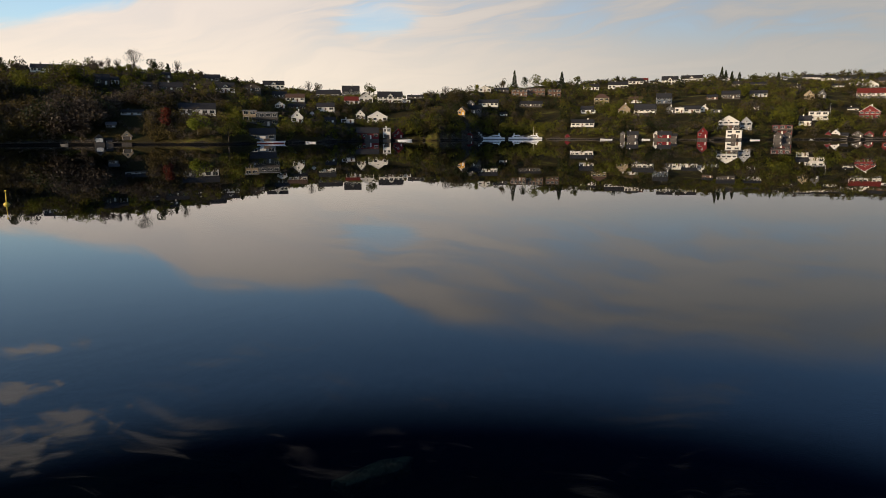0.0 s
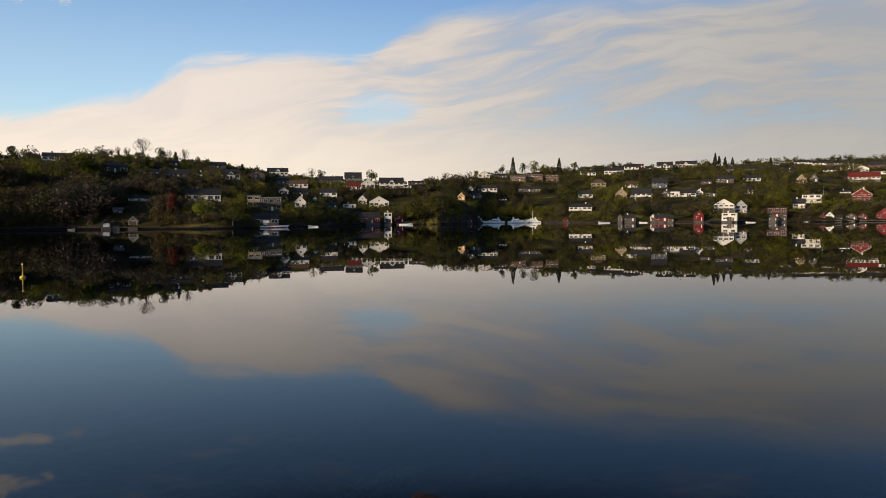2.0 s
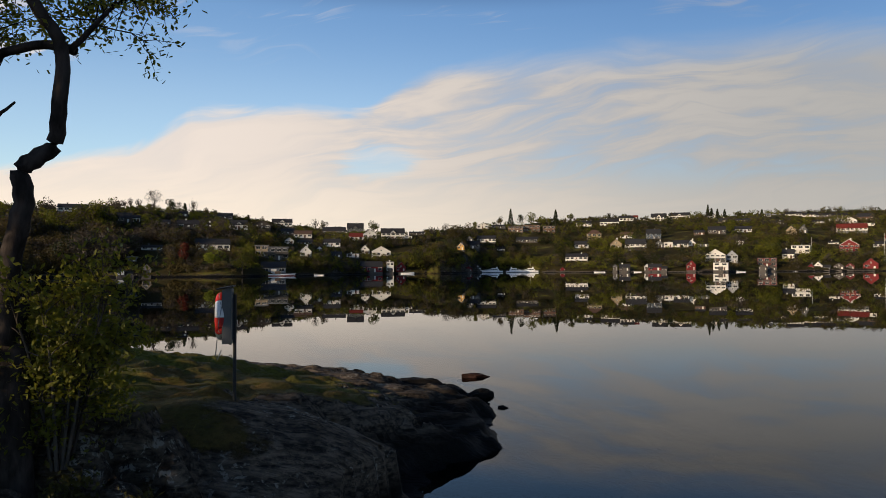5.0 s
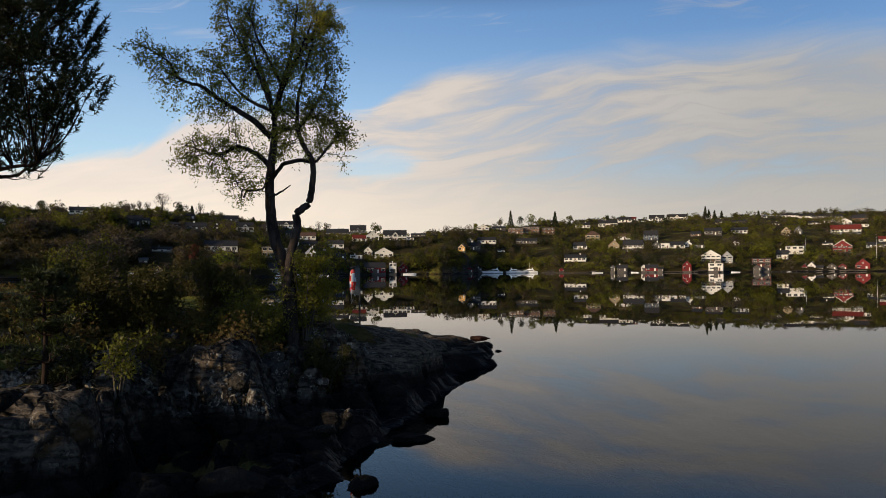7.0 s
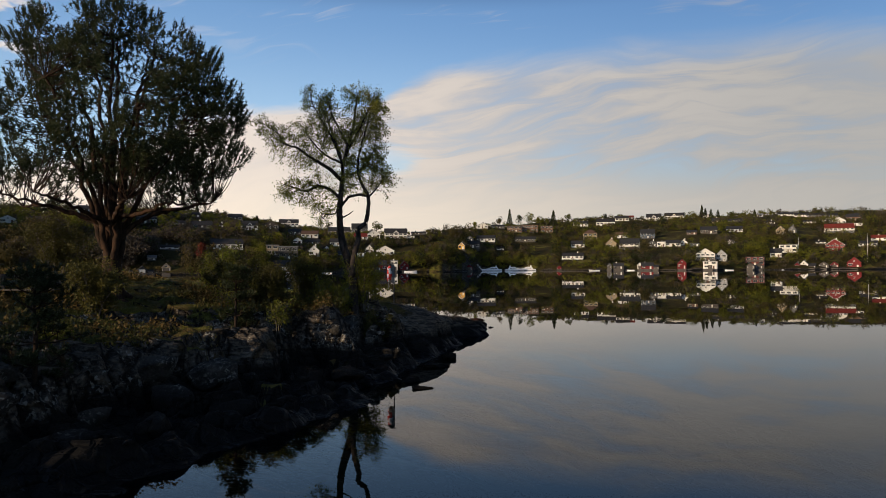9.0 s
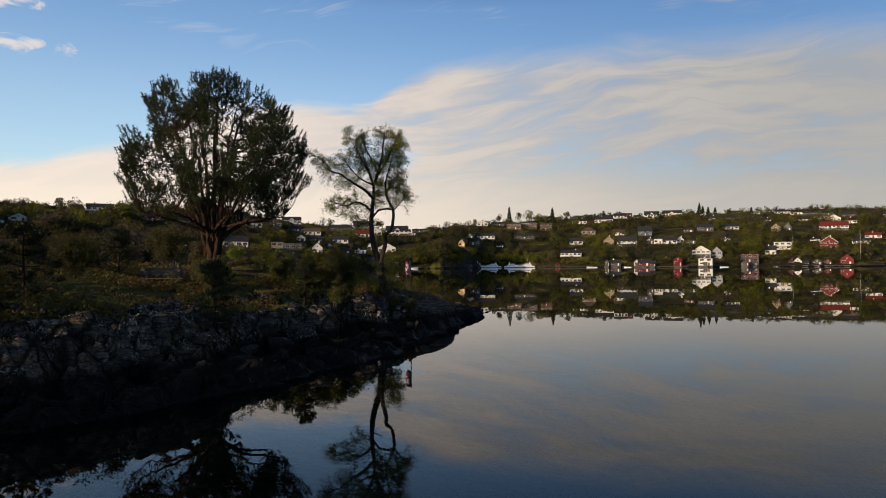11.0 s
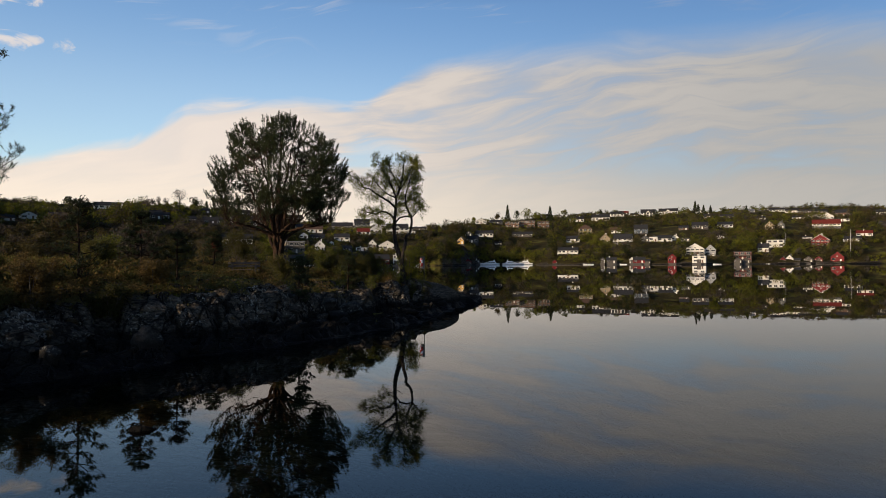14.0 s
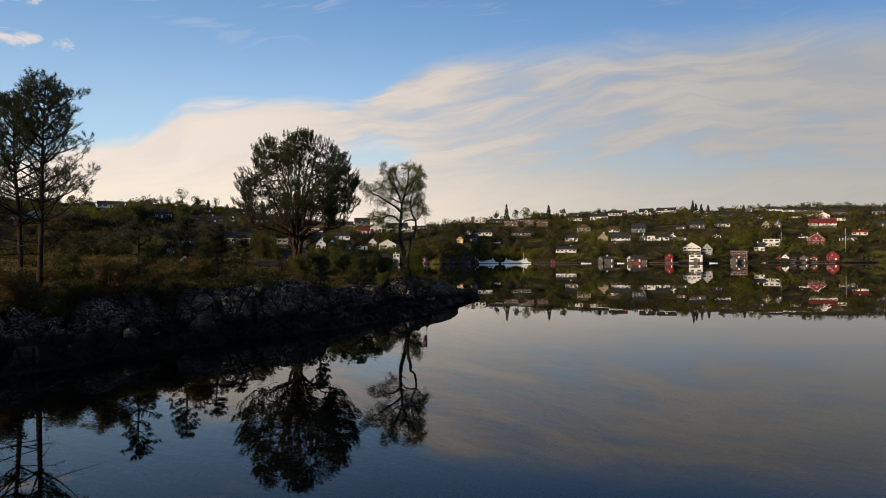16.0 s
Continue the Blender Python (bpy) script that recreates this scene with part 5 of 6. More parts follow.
def birch(x, y):
    """The crooked two-stemmed birch on the point."""
    rng = np.random.default_rng(77)
    ob = thing("birch_tree", x, y, 1.2, 0, "crooked two-stemmed birch with sparse young leaves on the rock", "tree")
    wood, tips = Soup(), []

    def limb(points, r0, r1, swing=0.0, sides=8):
        n = len(points)
        depth = np.cumsum(rng.normal(0, 0.10, n)) + swing * np.linspace(0, 1, n)
        line = spline([(px, d, pz) for (px, pz), d in zip(points, depth)], 5)
        line[1:-1] += rng.normal(0, 0.008, line[1:-1].shape)
        wood.tube(line, np.linspace(r0, r1, len(line)), sides)
        return line

    lines = [
        (limb([(0.05, -0.4), (0.0, 1.3), (-0.15, 2.1), (-0.35, 2.75), (-0.48, 3.3), (-0.53, 3.95), (-0.50, 4.6), (-0.42, 5.4), (-0.38, 5.95), (-0.18, 6.6), (0.0, 7.25), (0.10, 8.1), (0.15, 8.7)], 0.19, 0.02), 0.52),
        (limb([(-0.48, 6.2), (-0.75, 6.9), (-1.15, 7.6), (-1.5, 8.2), (-1.65, 8.6)], 0.05, 0.012, 0.2), 0.3),
        (limb([(-0.05, 1.75), (0.05, 2.5), (0.22, 3.15), (0.21, 3.5), (0.46, 3.72), (0.58, 4.15), (0.60, 4.7), (0.42, 5.1), (0.25, 5.5), (0.22, 6.1), (0.42, 6.8), (0.62, 7.5), (0.75, 8.2)], 0.115, 0.02, -0.3), 0.6),
        (limb([(-0.50, 4.65), (-0.85, 5.0), (-1.30, 5.15), (-1.75, 4.97), (-2.2, 5.1), (-2.65, 5.25)], 0.07, 0.015, 0.4), 0.2),
        (limb([(-0.42, 5.35), (-0.78, 5.7), (-1.2, 5.98), (-1.55, 6.2), (-2.0, 6.5), (-2.45, 6.65), (-2.65, 7.0), (-3.1, 7.3)], 0.08, 0.015, -0.5), 0.25),
        (limb([(-0.38, 5.95), (-0.55, 6.5), (-0.78, 7.05), (-0.95, 7.5), (-1.1, 8.1)], 0.065, 0.015, 0.6), 0.2),
        (limb([(-0.40, 5.6), (0.08, 5.7), (0.42, 5.95), (0.75, 5.85), (0.95, 5.9)], 0.05, 0.012, 0.3), 0.35),
        (limb([(-0.25, 6.4), (0.05, 6.75), (0.4, 7.3), (0.68, 7.95)], 0.055, 0.012, -0.6), 0.2),
        (limb([(0.60, 4.72), (0.8, 4.95), (1.0, 5.2), (1.12, 5.4)], 0.035, 0.010, 0.2), 0.4),
        (limb([(-0.38, 6.0), (-1.0, 6.3), (-1.6, 6.9), (-1.9, 7.4)], 0.05, 0.012, 0.7), 0.3),
        (limb([(0.22, 5.6), (0.6, 6.2), (0.75, 6.6), (0.85, 7.1)], 0.045, 0.012, 0.4), 0.3),
        (limb([(-0.18, 6.6), (-0.45, 7.2), (-0.75, 7.8), (-0.9, 8.3)], 0.045, 0.012, -0.3), 0.2),
        (limb([(0.05, 7.1), (0.45, 7.7), (0.7, 8.2), (0.85, 8.5)], 0.045, 0.012, 0.3), 0.2),
        (limb([(-0.56, 4.25), (-0.68, 4.1), (-1.0, 4.05), (-1.12, 3.9), (-1.2, 4.1), (-1.3, 4.35)], 0.03, 0.010, 0.1), 0.75),
    ]
    limb([(-0.52, 4.3), (-0.2, 4.7), (0.25, 4.82), (0.58, 4.75)], 0.05, 0.05, -0.25)
    limb([(-0.50, 3.95), (-0.22, 4.03), (0.02, 4.2)], 0.035, 0.012, 0.1)
    for line, first in lines:
        n = len(line)
        for i in range(int(n * first), n):
            frac = i / n
            for k in range(2 if rng.random() < 0.5 else 3):
                d = line[i] - line[i - 1]
                d = d / (np.linalg.norm(d) + 1e-9) * 0.6 + unit(rng, 1)[0] * 0.9
                d /= np.linalg.norm(d)
                twigs(rng, wood, line[i].copy(), d, rng.uniform(0.30, 0.62) * (1.15 - 0.4 * frac), 0.010, 1, tips, 0.85, 0.12, 0.18)
    share("trunk", wood.mesh("trunk", BARK_BIRCH, True), ob, Matrix.Identity(4))
    places = np.array([p for p, d in tips])
    c = np.repeat(places, 7, axis=0)
    c = c + rng.normal(0, 0.065, c.shape) - np.array([0, 0, 0.04])
    leaves = Soup()
    leaves.quads(diamonds(rng, c, 0.066))
    share("crown", leaves.mesh("crown", LEAF["birch"]), ob, Matrix.Identity(4))


def needle_tufts(rng, places, ways, length, per, width=0.012):
    """Bottle-brush tufts of needles along short shoots."""
    n = len(places)
    base = np.repeat(places, per, axis=0)
    way = np.repeat(ways, per, axis=0)
    t = rng.uniform(0, 1, (n * per, 1))
    start = base + way * t * length * 1.1
    out = way * 0.8 + unit(rng, n * per) * 0.9
    out /= np.linalg.norm(out, axis=1)[:, None]
    side = np.cross(out, unit(rng, n * per))
    side /= np.linalg.norm(side, axis=1)[:, None] + 1e-9
    l = length * rng.uniform(0.45, 0.8, (n * per, 1))
    return np.stack([start - side * width, start + side * width, start + out * l], 1)


def clumped(rng, wood, stems, targets, spread, thick, tufts, tips):
    """Carry a branch from the nearest lower stem place to every target, and set a clump of shoots there."""
    pts = np.concatenate(stems)
    for t in targets:
        gap = np.linalg.norm(pts - t, axis=1) + 0.9 * np.maximum(pts[:, 2] - t[2] + 0.3, 0)
        s = pts[np.argmin(gap)]
        mid = (s + t) / 2 + np.array([0, 0, -0.10 * np.linalg.norm(t - s)]) + rng.normal(0, 0.05, 3)
        line = spline([s, mid, t], 4)
        wood.tube(line, np.linspace(thick, thick * 0.4, len(line)), 5)
        for k in range(tufts):
            off = unit(rng, 1)[0] * spread * rng.uniform(0.3, 1.0)
            off[2] = off[2] * 0.45 + 0.08 * spread
            p = t + off
            wood.tube([line[-1], (line[-1] + p) / 2 - np.array([0, 0, 0.03]), p], [thick * 0.3, thick * 0.25, thick * 0.15], 3)
            way = off / (np.linalg.norm(off) + 1e-9) * 0.55 + np.array([0, 0, 0.75])
            tips.append((p, way / np.linalg.norm(way)))


def big_pine(x, y):
    """The broad, many-stemmed pine on the crest of the point."""
    rng = np.random.default_rng(5)
    z = ground_z(x, y)
    ob = thing("pine_tree", x, y, z, 0, "broad domed many-stemmed pine with reddish limbs on the crest", "tree")
    wood, tips = Soup(), []
    wood.tube(spline([(0.1, 0, -0.5), (0, 0, 0.4), (0.0, 0, 0.9), (0.03, 0, 1.3)], 4), np.linspace(0.40, 0.26, 13), 12)
    for k in range(6):
        a = k * 1.05 + 0.3
        wood.tube([(0.15 * math.cos(a), 0.15 * math.sin(a), 0.25), (0.6 * math.cos(a), 0.6 * math.sin(a), -0.02), (1.3 * math.cos(a + 0.3), 1.3 * math.sin(a + 0.3), -0.25)], [0.16, 0.10, 0.04], 7)
    centre = np.array([0.0, 0.0, 5.0])
    stems = []
    for k in range(11):
        a = 2 * np.pi * k / 10 + rng.uniform(-0.25, 0.25)
        tilt = (1.10 if k % 2 else 0.42) if k < 10 else 0.06
        d = np.array([math.cos(a) * math.sin(tilt), math.sin(a) * math.sin(tilt), math.cos(tilt)])
        reach = 1 / np.linalg.norm(d / np.array([3.6, 3.6, 4.1]))
        end = centre + d * reach * 0.78
        line = spline([(0.14 * d[0], 0.14 * d[1], 0.75 + 0.15 * (k % 3)), (end[0] * 0.15, end[1] * 0.15, 2.0), (end[0] * 0.38, end[1] * 0.38, 1.4 + (end[2] - 1.4) * 0.45),
                       (end[0] * 0.70, end[1] * 0.70, 1.4 + (end[2] - 1.4) * 0.78), end], 6)
        line[2:-1] += rng.normal(0, 0.035, line[2:-1].shape)
        wood.tube(line, np.linspace(0.115, 0.03, len(line)), 8)
        stems.append(line[6:])
    for k in range(9):      # low wide limbs
        a = 2 * np.pi * k / 9 + 0.2 + rng.uniform(-0.2, 0.2)
        r = rng.uniform(2.7, 3.4)
        line = spline([(0, 0, 1.7 + 0.1 * k), (r * 0.35 * math.cos(a), r * 0.35 * math.sin(a), 2.6), (r * 0.7 * math.cos(a), r * 0.7 * math.sin(a), 2.9), (r * math.cos(a), r * math.sin(a), 2.9 + rng.uniform(-0.2, 0.4))], 6)
        line[1:-1] += rng.normal(0, 0.03, line[1:-1].shape)
        wood.tube(line, np.linspace(0.09, 0.025, len(line)), 7)
        stems.append(line[3:])
    targets = []
    while len(targets) < 760:
        d = unit(rng, 1)[0]
        r = rng.uniform(0.34, 1.0) ** 0.55
        p = d * r * np.array([3.85, 3.85, 4.05 if d[2] > 0 else 3.0]) + centre
        p[2] -= 0.05 * (p[0] ** 2 + p[1] ** 2) * 0.3
        lump = fbm(np.array([p[0] / 0.8]), np.array([p[1] / 0.8 + p[2] / 0.7]), 2, 77)[0]
        if lump > -0.05 and p[2] > 2.5 + 0.40 * (3.7 - math.hypot(p[0], p[1])):
            targets.append(p)
    clumped(rng, wood, stems, targets, 0.36, 0.016, 9, tips)
    for p, d in list(tips):     # upright shoots along the outside of the crown
        out = (p - centre) / np.array([3.65, 3.7, 4.2])
        if np.linalg.norm(out) > 0.88 and p[2] > 3.6 and rng.random() < 0.55:
            way = np.array([out[0] * 0.5, out[1] * 0.5, 1.0])
            way /= np.linalg.norm(way)
            for k in (0.15, 0.29):
                tips.append((p + way * k, way))
    share("trunk", wood.mesh("trunk", BARK_PINE, True), ob, Matrix.Identity(4))
    p, d = np.array([t[0] for t in tips]), np.array([t[1] for t in tips])
    s = Soup()
    s.triangles(needle_tufts(rng, p, d, 0.19, 18, 0.013))
    share("crown", s.mesh("crown", LEAF["needle"]), ob, Matrix.Identity(4))


def slim_pine(x, y, tall, wide, seed, first=0.35, label="slender young pine with sparse tufted branches", per=14, lean=0.2):
    """A straight young pine with whorls of branches, clumps of tufts at their ends."""
    rng = np.random.default_rng(seed)
    z = ground_z(x, y)
    ob = thing("pine_tree", x, y, z, 0, label, "tree")
    wood, tips = Soup(), []
    trunk = spline([(0, 0, -0.4), (lean * 0.3, 0.05, tall * 0.35), (lean * 0.8, -0.05, tall * 0.7), (lean, 0, tall * 0.97)], 8)
    thick = 0.011 * tall + 0.03
    wood.tube(trunk, np.linspace(thick, 0.015, len(trunk)), 8)
    stems, targets = [trunk[8:]], [trunk[-1]]
    levels = int(4 + tall * 1.5)
    for k in range(levels):
        t = first + (1 - first) * k / levels
        at = trunk[min(len(trunk) - 1, int(t * len(trunk)))]
        for j in range(4 if tall > 4 else 5):
            a = rng.uniform(0, 2 * np.pi)
            reach = wide * 0.5 * (0.22 + 1.0 * (1 - t) ** 0.7) * rng.uniform(0.45, 1.1)
            end = at + np.array([math.cos(a) * reach, math.sin(a) * reach, reach * (rng.uniform(0.45, 1.0) if tall > 4 else rng.uniform(0.1, 0.55))])
            line = spline([at, (at + end) / 2 + np.array([0, 0, -0.08 * reach]), end], 4)
            wood.tube(line, np.linspace(0.004 * tall + 0.008, 0.008, len(line)), 5)
            if tall > 4 and rng.random() < 0.22:
                continue
            for f in ((0.5, 0.68, 0.85, 1.0) if tall > 4 else (0.6, 1.0)):
                targets.append(at + (end - at) * f + rng.normal(0, 0.11 * reach, 3))
                stems.append(line)
    if tall > 4:            # dead lower branches
        for k in range(9):
            at = trunk[int((0.12 + 0.26 * rng.random()) * len(trunk))]
            a, reach = rng.uniform(0, 2 * np.pi), wide * rng.uniform(0.25, 0.6)
            end = at + np.array([math.cos(a) * reach, math.sin(a) * reach, reach * rng.uniform(-0.25, 0.25)])
            line = jitter_line(rng, at, end, 7, 0.05)
            wood.tube(line, np.linspace(0.022, 0.006, 7), 5)
            for q in range(3):
                twigs(rng, wood, line[3 + q].copy(), unit(rng, 1)[0], reach * 0.2, 0.007, 0, [], 0.6, 0.05)
    clumped(rng, wood, stems, targets, 0.30 if tall > 4 else 0.13, 0.010, 8 if tall > 4 else 7, tips)
    share("trunk", wood.mesh("trunk", BARK_DARK, True), ob, Matrix.Identity(4))
    p, d = np.array([t[0] for t in tips]), np.array([t[1] for t in tips])
    s = Soup()
    s.triangles(needle_tufts(rng, p, d, 0.19 if tall > 4 else 0.12, per, 0.012))
    share("crown", s.mesh("crown", LEAF["needle"]), ob, Matrix.Identity(4))


def leafy_bush(x, y, tall, wide, leaf, seed, label, stems=9, amount=1.0, size=0.07):
    """A bush of several stems with small leaves."""
    rng = np.random.default_rng(seed)
    z = ground_z(x, y)
    ob = thing("bush", x, y, z, 0, label, "bush", "bushes on the point")
    wood, tips = Soup(), []
    for k in range(stems):
        a = rng.uniform(0, 2 * np.pi)
        r = wide * 0.5 * math.sqrt(rng.uniform(0.02, 0.5))
        end = np.array([r * math.cos(a), r * math.sin(a), tall * rng.uniform(0.45, 0.8)])
        line = spline([(end[0] * 0.15, end[1] * 0.15, -0.15), (end[0] * 0.5, end[1] * 0.5, end[2] * 0.5), end], 5)
        wood.tube(line, np.linspace(0.022, 0.009, len(line)), 5)
        for i in range(3, len(line)):
            d = unit(rng, 1)[0] + np.array([0, 0, 0.5])
            twigs(rng, wood, line[i].copy(), d / np.linalg.norm(d), tall * 0.16, 0.008, 1, tips, 0.8, 0.2)
    share("wood", wood.mesh("wood", BARK_GREY), ob, Matrix.Identity(4))
    p = np.array([t[0] for t in tips])
    c = np.repeat(p, max(1, int(6 * amount)), axis=0)
    c = c + rng.normal(0, 0.07, c.shape)
    s = Soup()
    s.quads(diamonds(rng, c, size))
    share("leaves", s.mesh("leaves", LEAF[leaf]), ob, Matrix.Identity(4))


birch(-5.82, -7.3)
big_pine(-12.8, -11.8)
slim_pine(-18.45, -31.4, 8.0, 4.8, 21, label="tall slender pine with sparse tufted branches")
slim_pine(-19.35, -31.0, 7.3, 4.6, 22, label="tall slender pine with a bare lower trunk", lean=-0.3)
slim_pine(-21.0, -31.8, 6.0, 4.2, 27, label="tall slender pine with sparse tufted branches", lean=-0.2)
slim_pine(-9.7, -21.4, 2.3, 1.5, 23, 0.15, "small bushy pine sapling above the shore rocks", 20, 0.05)
slim_pine(-14.5, -23.0, 2.6, 1.8, 24, 0.12, "small bushy pine sapling on the heath", 20, 0.05)
slim_pine(-16.8, -26.6, 3.1, 2.0, 28, 0.12, "small bushy pine sapling on the heath", 20, 0.05)
slim_pine(-15.6, -24.0, 2.7, 1.8, 29, 0.12, "small bushy pine sapling on the heath", 20, 0.05)
slim_pine(-8.6, -13.0, 1.9, 1.2, 25, 0.12, "small bushy pine sapling beside the crest", 20, 0.05)
slim_pine(-15.5, -15.0, 2.2, 1.5, 26, 0.12, "small bushy pine sapling beside the big pine", 20, 0.05)

YG = "yellow-green leafy bush round the birch foot"
leafy_bush(-5.5, -7.0, 2.2, 1.9, "sapling", 31, YG, 12, 1.4)
leafy_bush(-6.6, -7.9, 1.7, 1.8, "sapling", 32, YG, 10, 1.0)
leafy_bush(-7.6, -7.2, 1.9, 1.9, "scrub", 33, "dark green bush beside the birch", 12, 1.6)
leafy_bush(-4.9, -7.6, 1.3, 1.5, "scrub", 34, "dark green bush beside the birch", 10, 1.6)
leafy_bush(-9.0, -12.3, 1.6, 1.3, "sapling", 35, "young birch sapling with pale green leaves", 4, 0.6)
leafy_bush(-7.3, -13.2, 1.1, 0.9, "sapling", 36, "young birch sapling with pale green leaves", 3, 0.5)
leafy_bush(-10.8, -18.8, 1.2, 1.2, "sapling", 37, "young birch sapling with pale green leaves", 5, 0.9)
leafy_bush(-13.4, -26.0, 1.1, 0.9, "sapling", 38, "thin pale sapling on the cliff edge", 3, 0.25)
leafy_bush(-11.6, -23.6, 1.0, 0.8, "sapling", 39, "thin pale sapling on the cliff edge", 3, 0.25)
leafy_bush(-12.0, -14.5, 1.5, 1.8, "scrub", 40, "dark green bush beside the big pine", 12, 1.6)
leafy_bush(-9.8, -9.6, 1.7, 2.4, "scrub", 41, "dark green bush between the trees", 14, 1.7)
leafy_bush(-8.4, -9.3, 1.5, 2.0, "scrub", 42, "dark green bush between the trees", 12, 1.7)
leafy_bush(-10.6, -8.0, 1.9, 2.4, "sapling", 43, "bright green leafy bush between the trees", 12, 1.3)
leafy_bush(-15.5, -10.0, 2.2, 2.6, "scrub", 44, "dark green bush behind the big pine", 14, 1.6)
leafy_bush(-17.8, -13.5, 2.0, 2.6, "scrub", 45, "dark green bush behind the big pine", 14, 1.6)
leafy_bush(-20.5, -17.0, 2.0, 2.8, "sapling", 46, "olive-green leafy bush on the heath", 14, 1.3)
leafy_bush(-18.5, -21.5, 1.4, 2.2, "scrub", 47, "low dark bush on the heath", 12, 1.6)
leafy_bush(-19.0, -28.5, 1.6, 2.2, "scrub", 48, "low dark bush beside the slender pines", 12, 1.6)
leafy_bush(-16.8, -29.8, 1.1, 1.8, "heath", 49, "low brown bush beside the slender pines", 12, 1.6)

for k, (bx, by, bt) in enumerate(((-15.2, -27.5, 1.3), (-16.2, -30.6, 1.5), (-17.2, -33.0, 1.5), (-18.4, -35.5, 1.6), (-14.6, -25.2, 1.1), (-17.0, -31.8, 1.2), (-19.5, -38.0, 1.5), (-18.2, -33.8, 1.7))):
    leafy_bush(bx, by, bt, 1.9, "heath" if k % 3 == 1 else "scrub", 60 + k, "low dark heath bush above the shore rocks", 12, 1.5)


def heath():
    """Low heather, juniper and grass over the point."""
    rng = np.random.default_rng(8)
    soups = {"heath": Soup(), "scrub": Soup(), "grass": Soup()}
    n = 10000
    x, y = rng.uniform(-34, -3, n), rng.uniform(-46, 6, n)
    z, d = near_land(x, y)
    tone = fbm(x / 2.6, y / 2.6, 3, 131)
    for i in np.where((d > 2.2 + 1.6 * smooth(-9, -13, y)) & (z > 0.5))[0]:
        if y[i] > -4.5 and x[i] > -16:
            continue
        if tone[i] < -0.10:
            continue
        r, h = rng.uniform(0.22, 0.7), rng.uniform(0.18, 0.65) * (1 if y[i] < -6 else 0.5)
        m = int(70 * r / 0.4)
        dirs = unit(rng, m)
        dirs[:, 2] = np.abs(dirs[:, 2])
        c = dirs * np.array([r, r, h]) * rng.uniform(0.6, 1.0, (m, 1)) + np.array([x[i], y[i], z[i]])
        soups["scrub" if rng.random() + 0.4 * tone[i] > 0.62 else "heath"].triangles(leaf_triangles(rng, c, 0.085))
    n = 22000
    x, y = rng.uniform(-30, -1, n), rng.uniform(-46, 6.5, n)
    z, d = near_land(x, y)
    tone = fbm(x / 1.8, y / 1.8, 3, 81)
    ok = (d > 1.8 + 1.2 * smooth(-9, -13, y)) & (z > 0.45) & (tone + 0.25 * d + 0.35 * smooth(-5, 0, y) > 0.75) & (rng.random(n) < 0.8)
    p = np.stack([x, y, z - 0.02], 1)[ok]
    per = 7
    base = np.repeat(p, per, axis=0) + rng.normal(0, 0.06, (len(p) * per, 3)) * np.array([1, 1, 0])
    tip = base + np.stack([rng.normal(0, 0.07, len(base)), rng.normal(0, 0.07, len(base)), rng.uniform(0.05, 0.22, len(base)) * (1 - 0.65 * smooth(-7, -4, base[:, 1]))], 1)
    side = unit(rng, len(base)) * np.array([1, 1, 0]) * 0.009
    soups["grass"].triangles(np.stack([base - side, base + side, tip], 1))
    for leaf, words in (("heath", "brown heather tussocks over the rocky point"), ("scrub", "dark low juniper scrub over the rocky point"), ("grass", "tufts of dry and green shore grass")):
        tagged(new("heath" if leaf != "grass" else "grass", soups[leaf].mesh(leaf, LEAF[leaf])), words, "grass" if leaf == "grass" else "heath", kind="stuff")


heath()

# ---------------------------------------------------------------- near point: stones


def stone_material(name, dark, light, spots, tide=0.85):
    m, n, s = material(name, 0.85)
    pos = place(n)
    mid, small = n.noise(pos, 2.5, 5, 0.6), n.noise(pos, 14, 5, 0.65)
    c = n.mix(n.step(mid, 0.35, 0.65), dark, light)
    c = n.mix(n.math("MULTIPLY", n.step(small, 0.45, 0.7), 0.6), c, tuple(v * 1.6 for v in light))
    blot = n.math("MULTIPLY", n.step(n.noise(pos, 11.0, 4, 0.65, 0.5), 0.56, 0.60), n.step(n.noise(pos, 1.2, 3), 0.42, 0.56))
    sep = n.add("ShaderNodeSeparateXYZ")
    n.link(pos, sep.inputs[0])
    c = n.mix(n.math("MULTIPLY", n.math("MULTIPLY", blot, n.step(sep.outputs[2], 0.35, 0.7)), spots), c, (0.28, 0.275, 0.25))
    c = n.mix(n.math("MULTIPLY", n.step(n.math("ADD", sep.outputs[2], n.math("MULTIPLY", mid, -0.4)), 0.15, -0.02), tide), c, (0.010, 0.010, 0.008))
    dark = n.step(n.math("ADD", sep.outputs[2], n.math("MULTIPLY", mid, -0.9)), 0.40, 0.02)
    c = n.mix(n.math("MULTIPLY", dark, tide), c, (0.003, 0.0028, 0.0025))
    n.link(c, s.inputs["Base Color"])
    s.inputs["Specular IOR Level"].default_value = 0.12
    bump(n, s, n.math("ADD", mid, n.math("MULTIPLY", small, 0.9)), 1.0, 0.07)
    return m


STONE = stone_material("lichen_spotted_stone", (0.012, 0.011, 0.010), (0.045, 0.041, 0.036), 0.6)
STONE_RED = stone_material("weed_red_stone", (0.022, 0.010, 0.007), (0.055, 0.023, 0.016), 0.0, 0.25)

STONE_WEED = stone_material("brown_weed_stone", (0.16, 0.12, 0.06), (0.34, 0.27, 0.16), 0.0, 0.0)


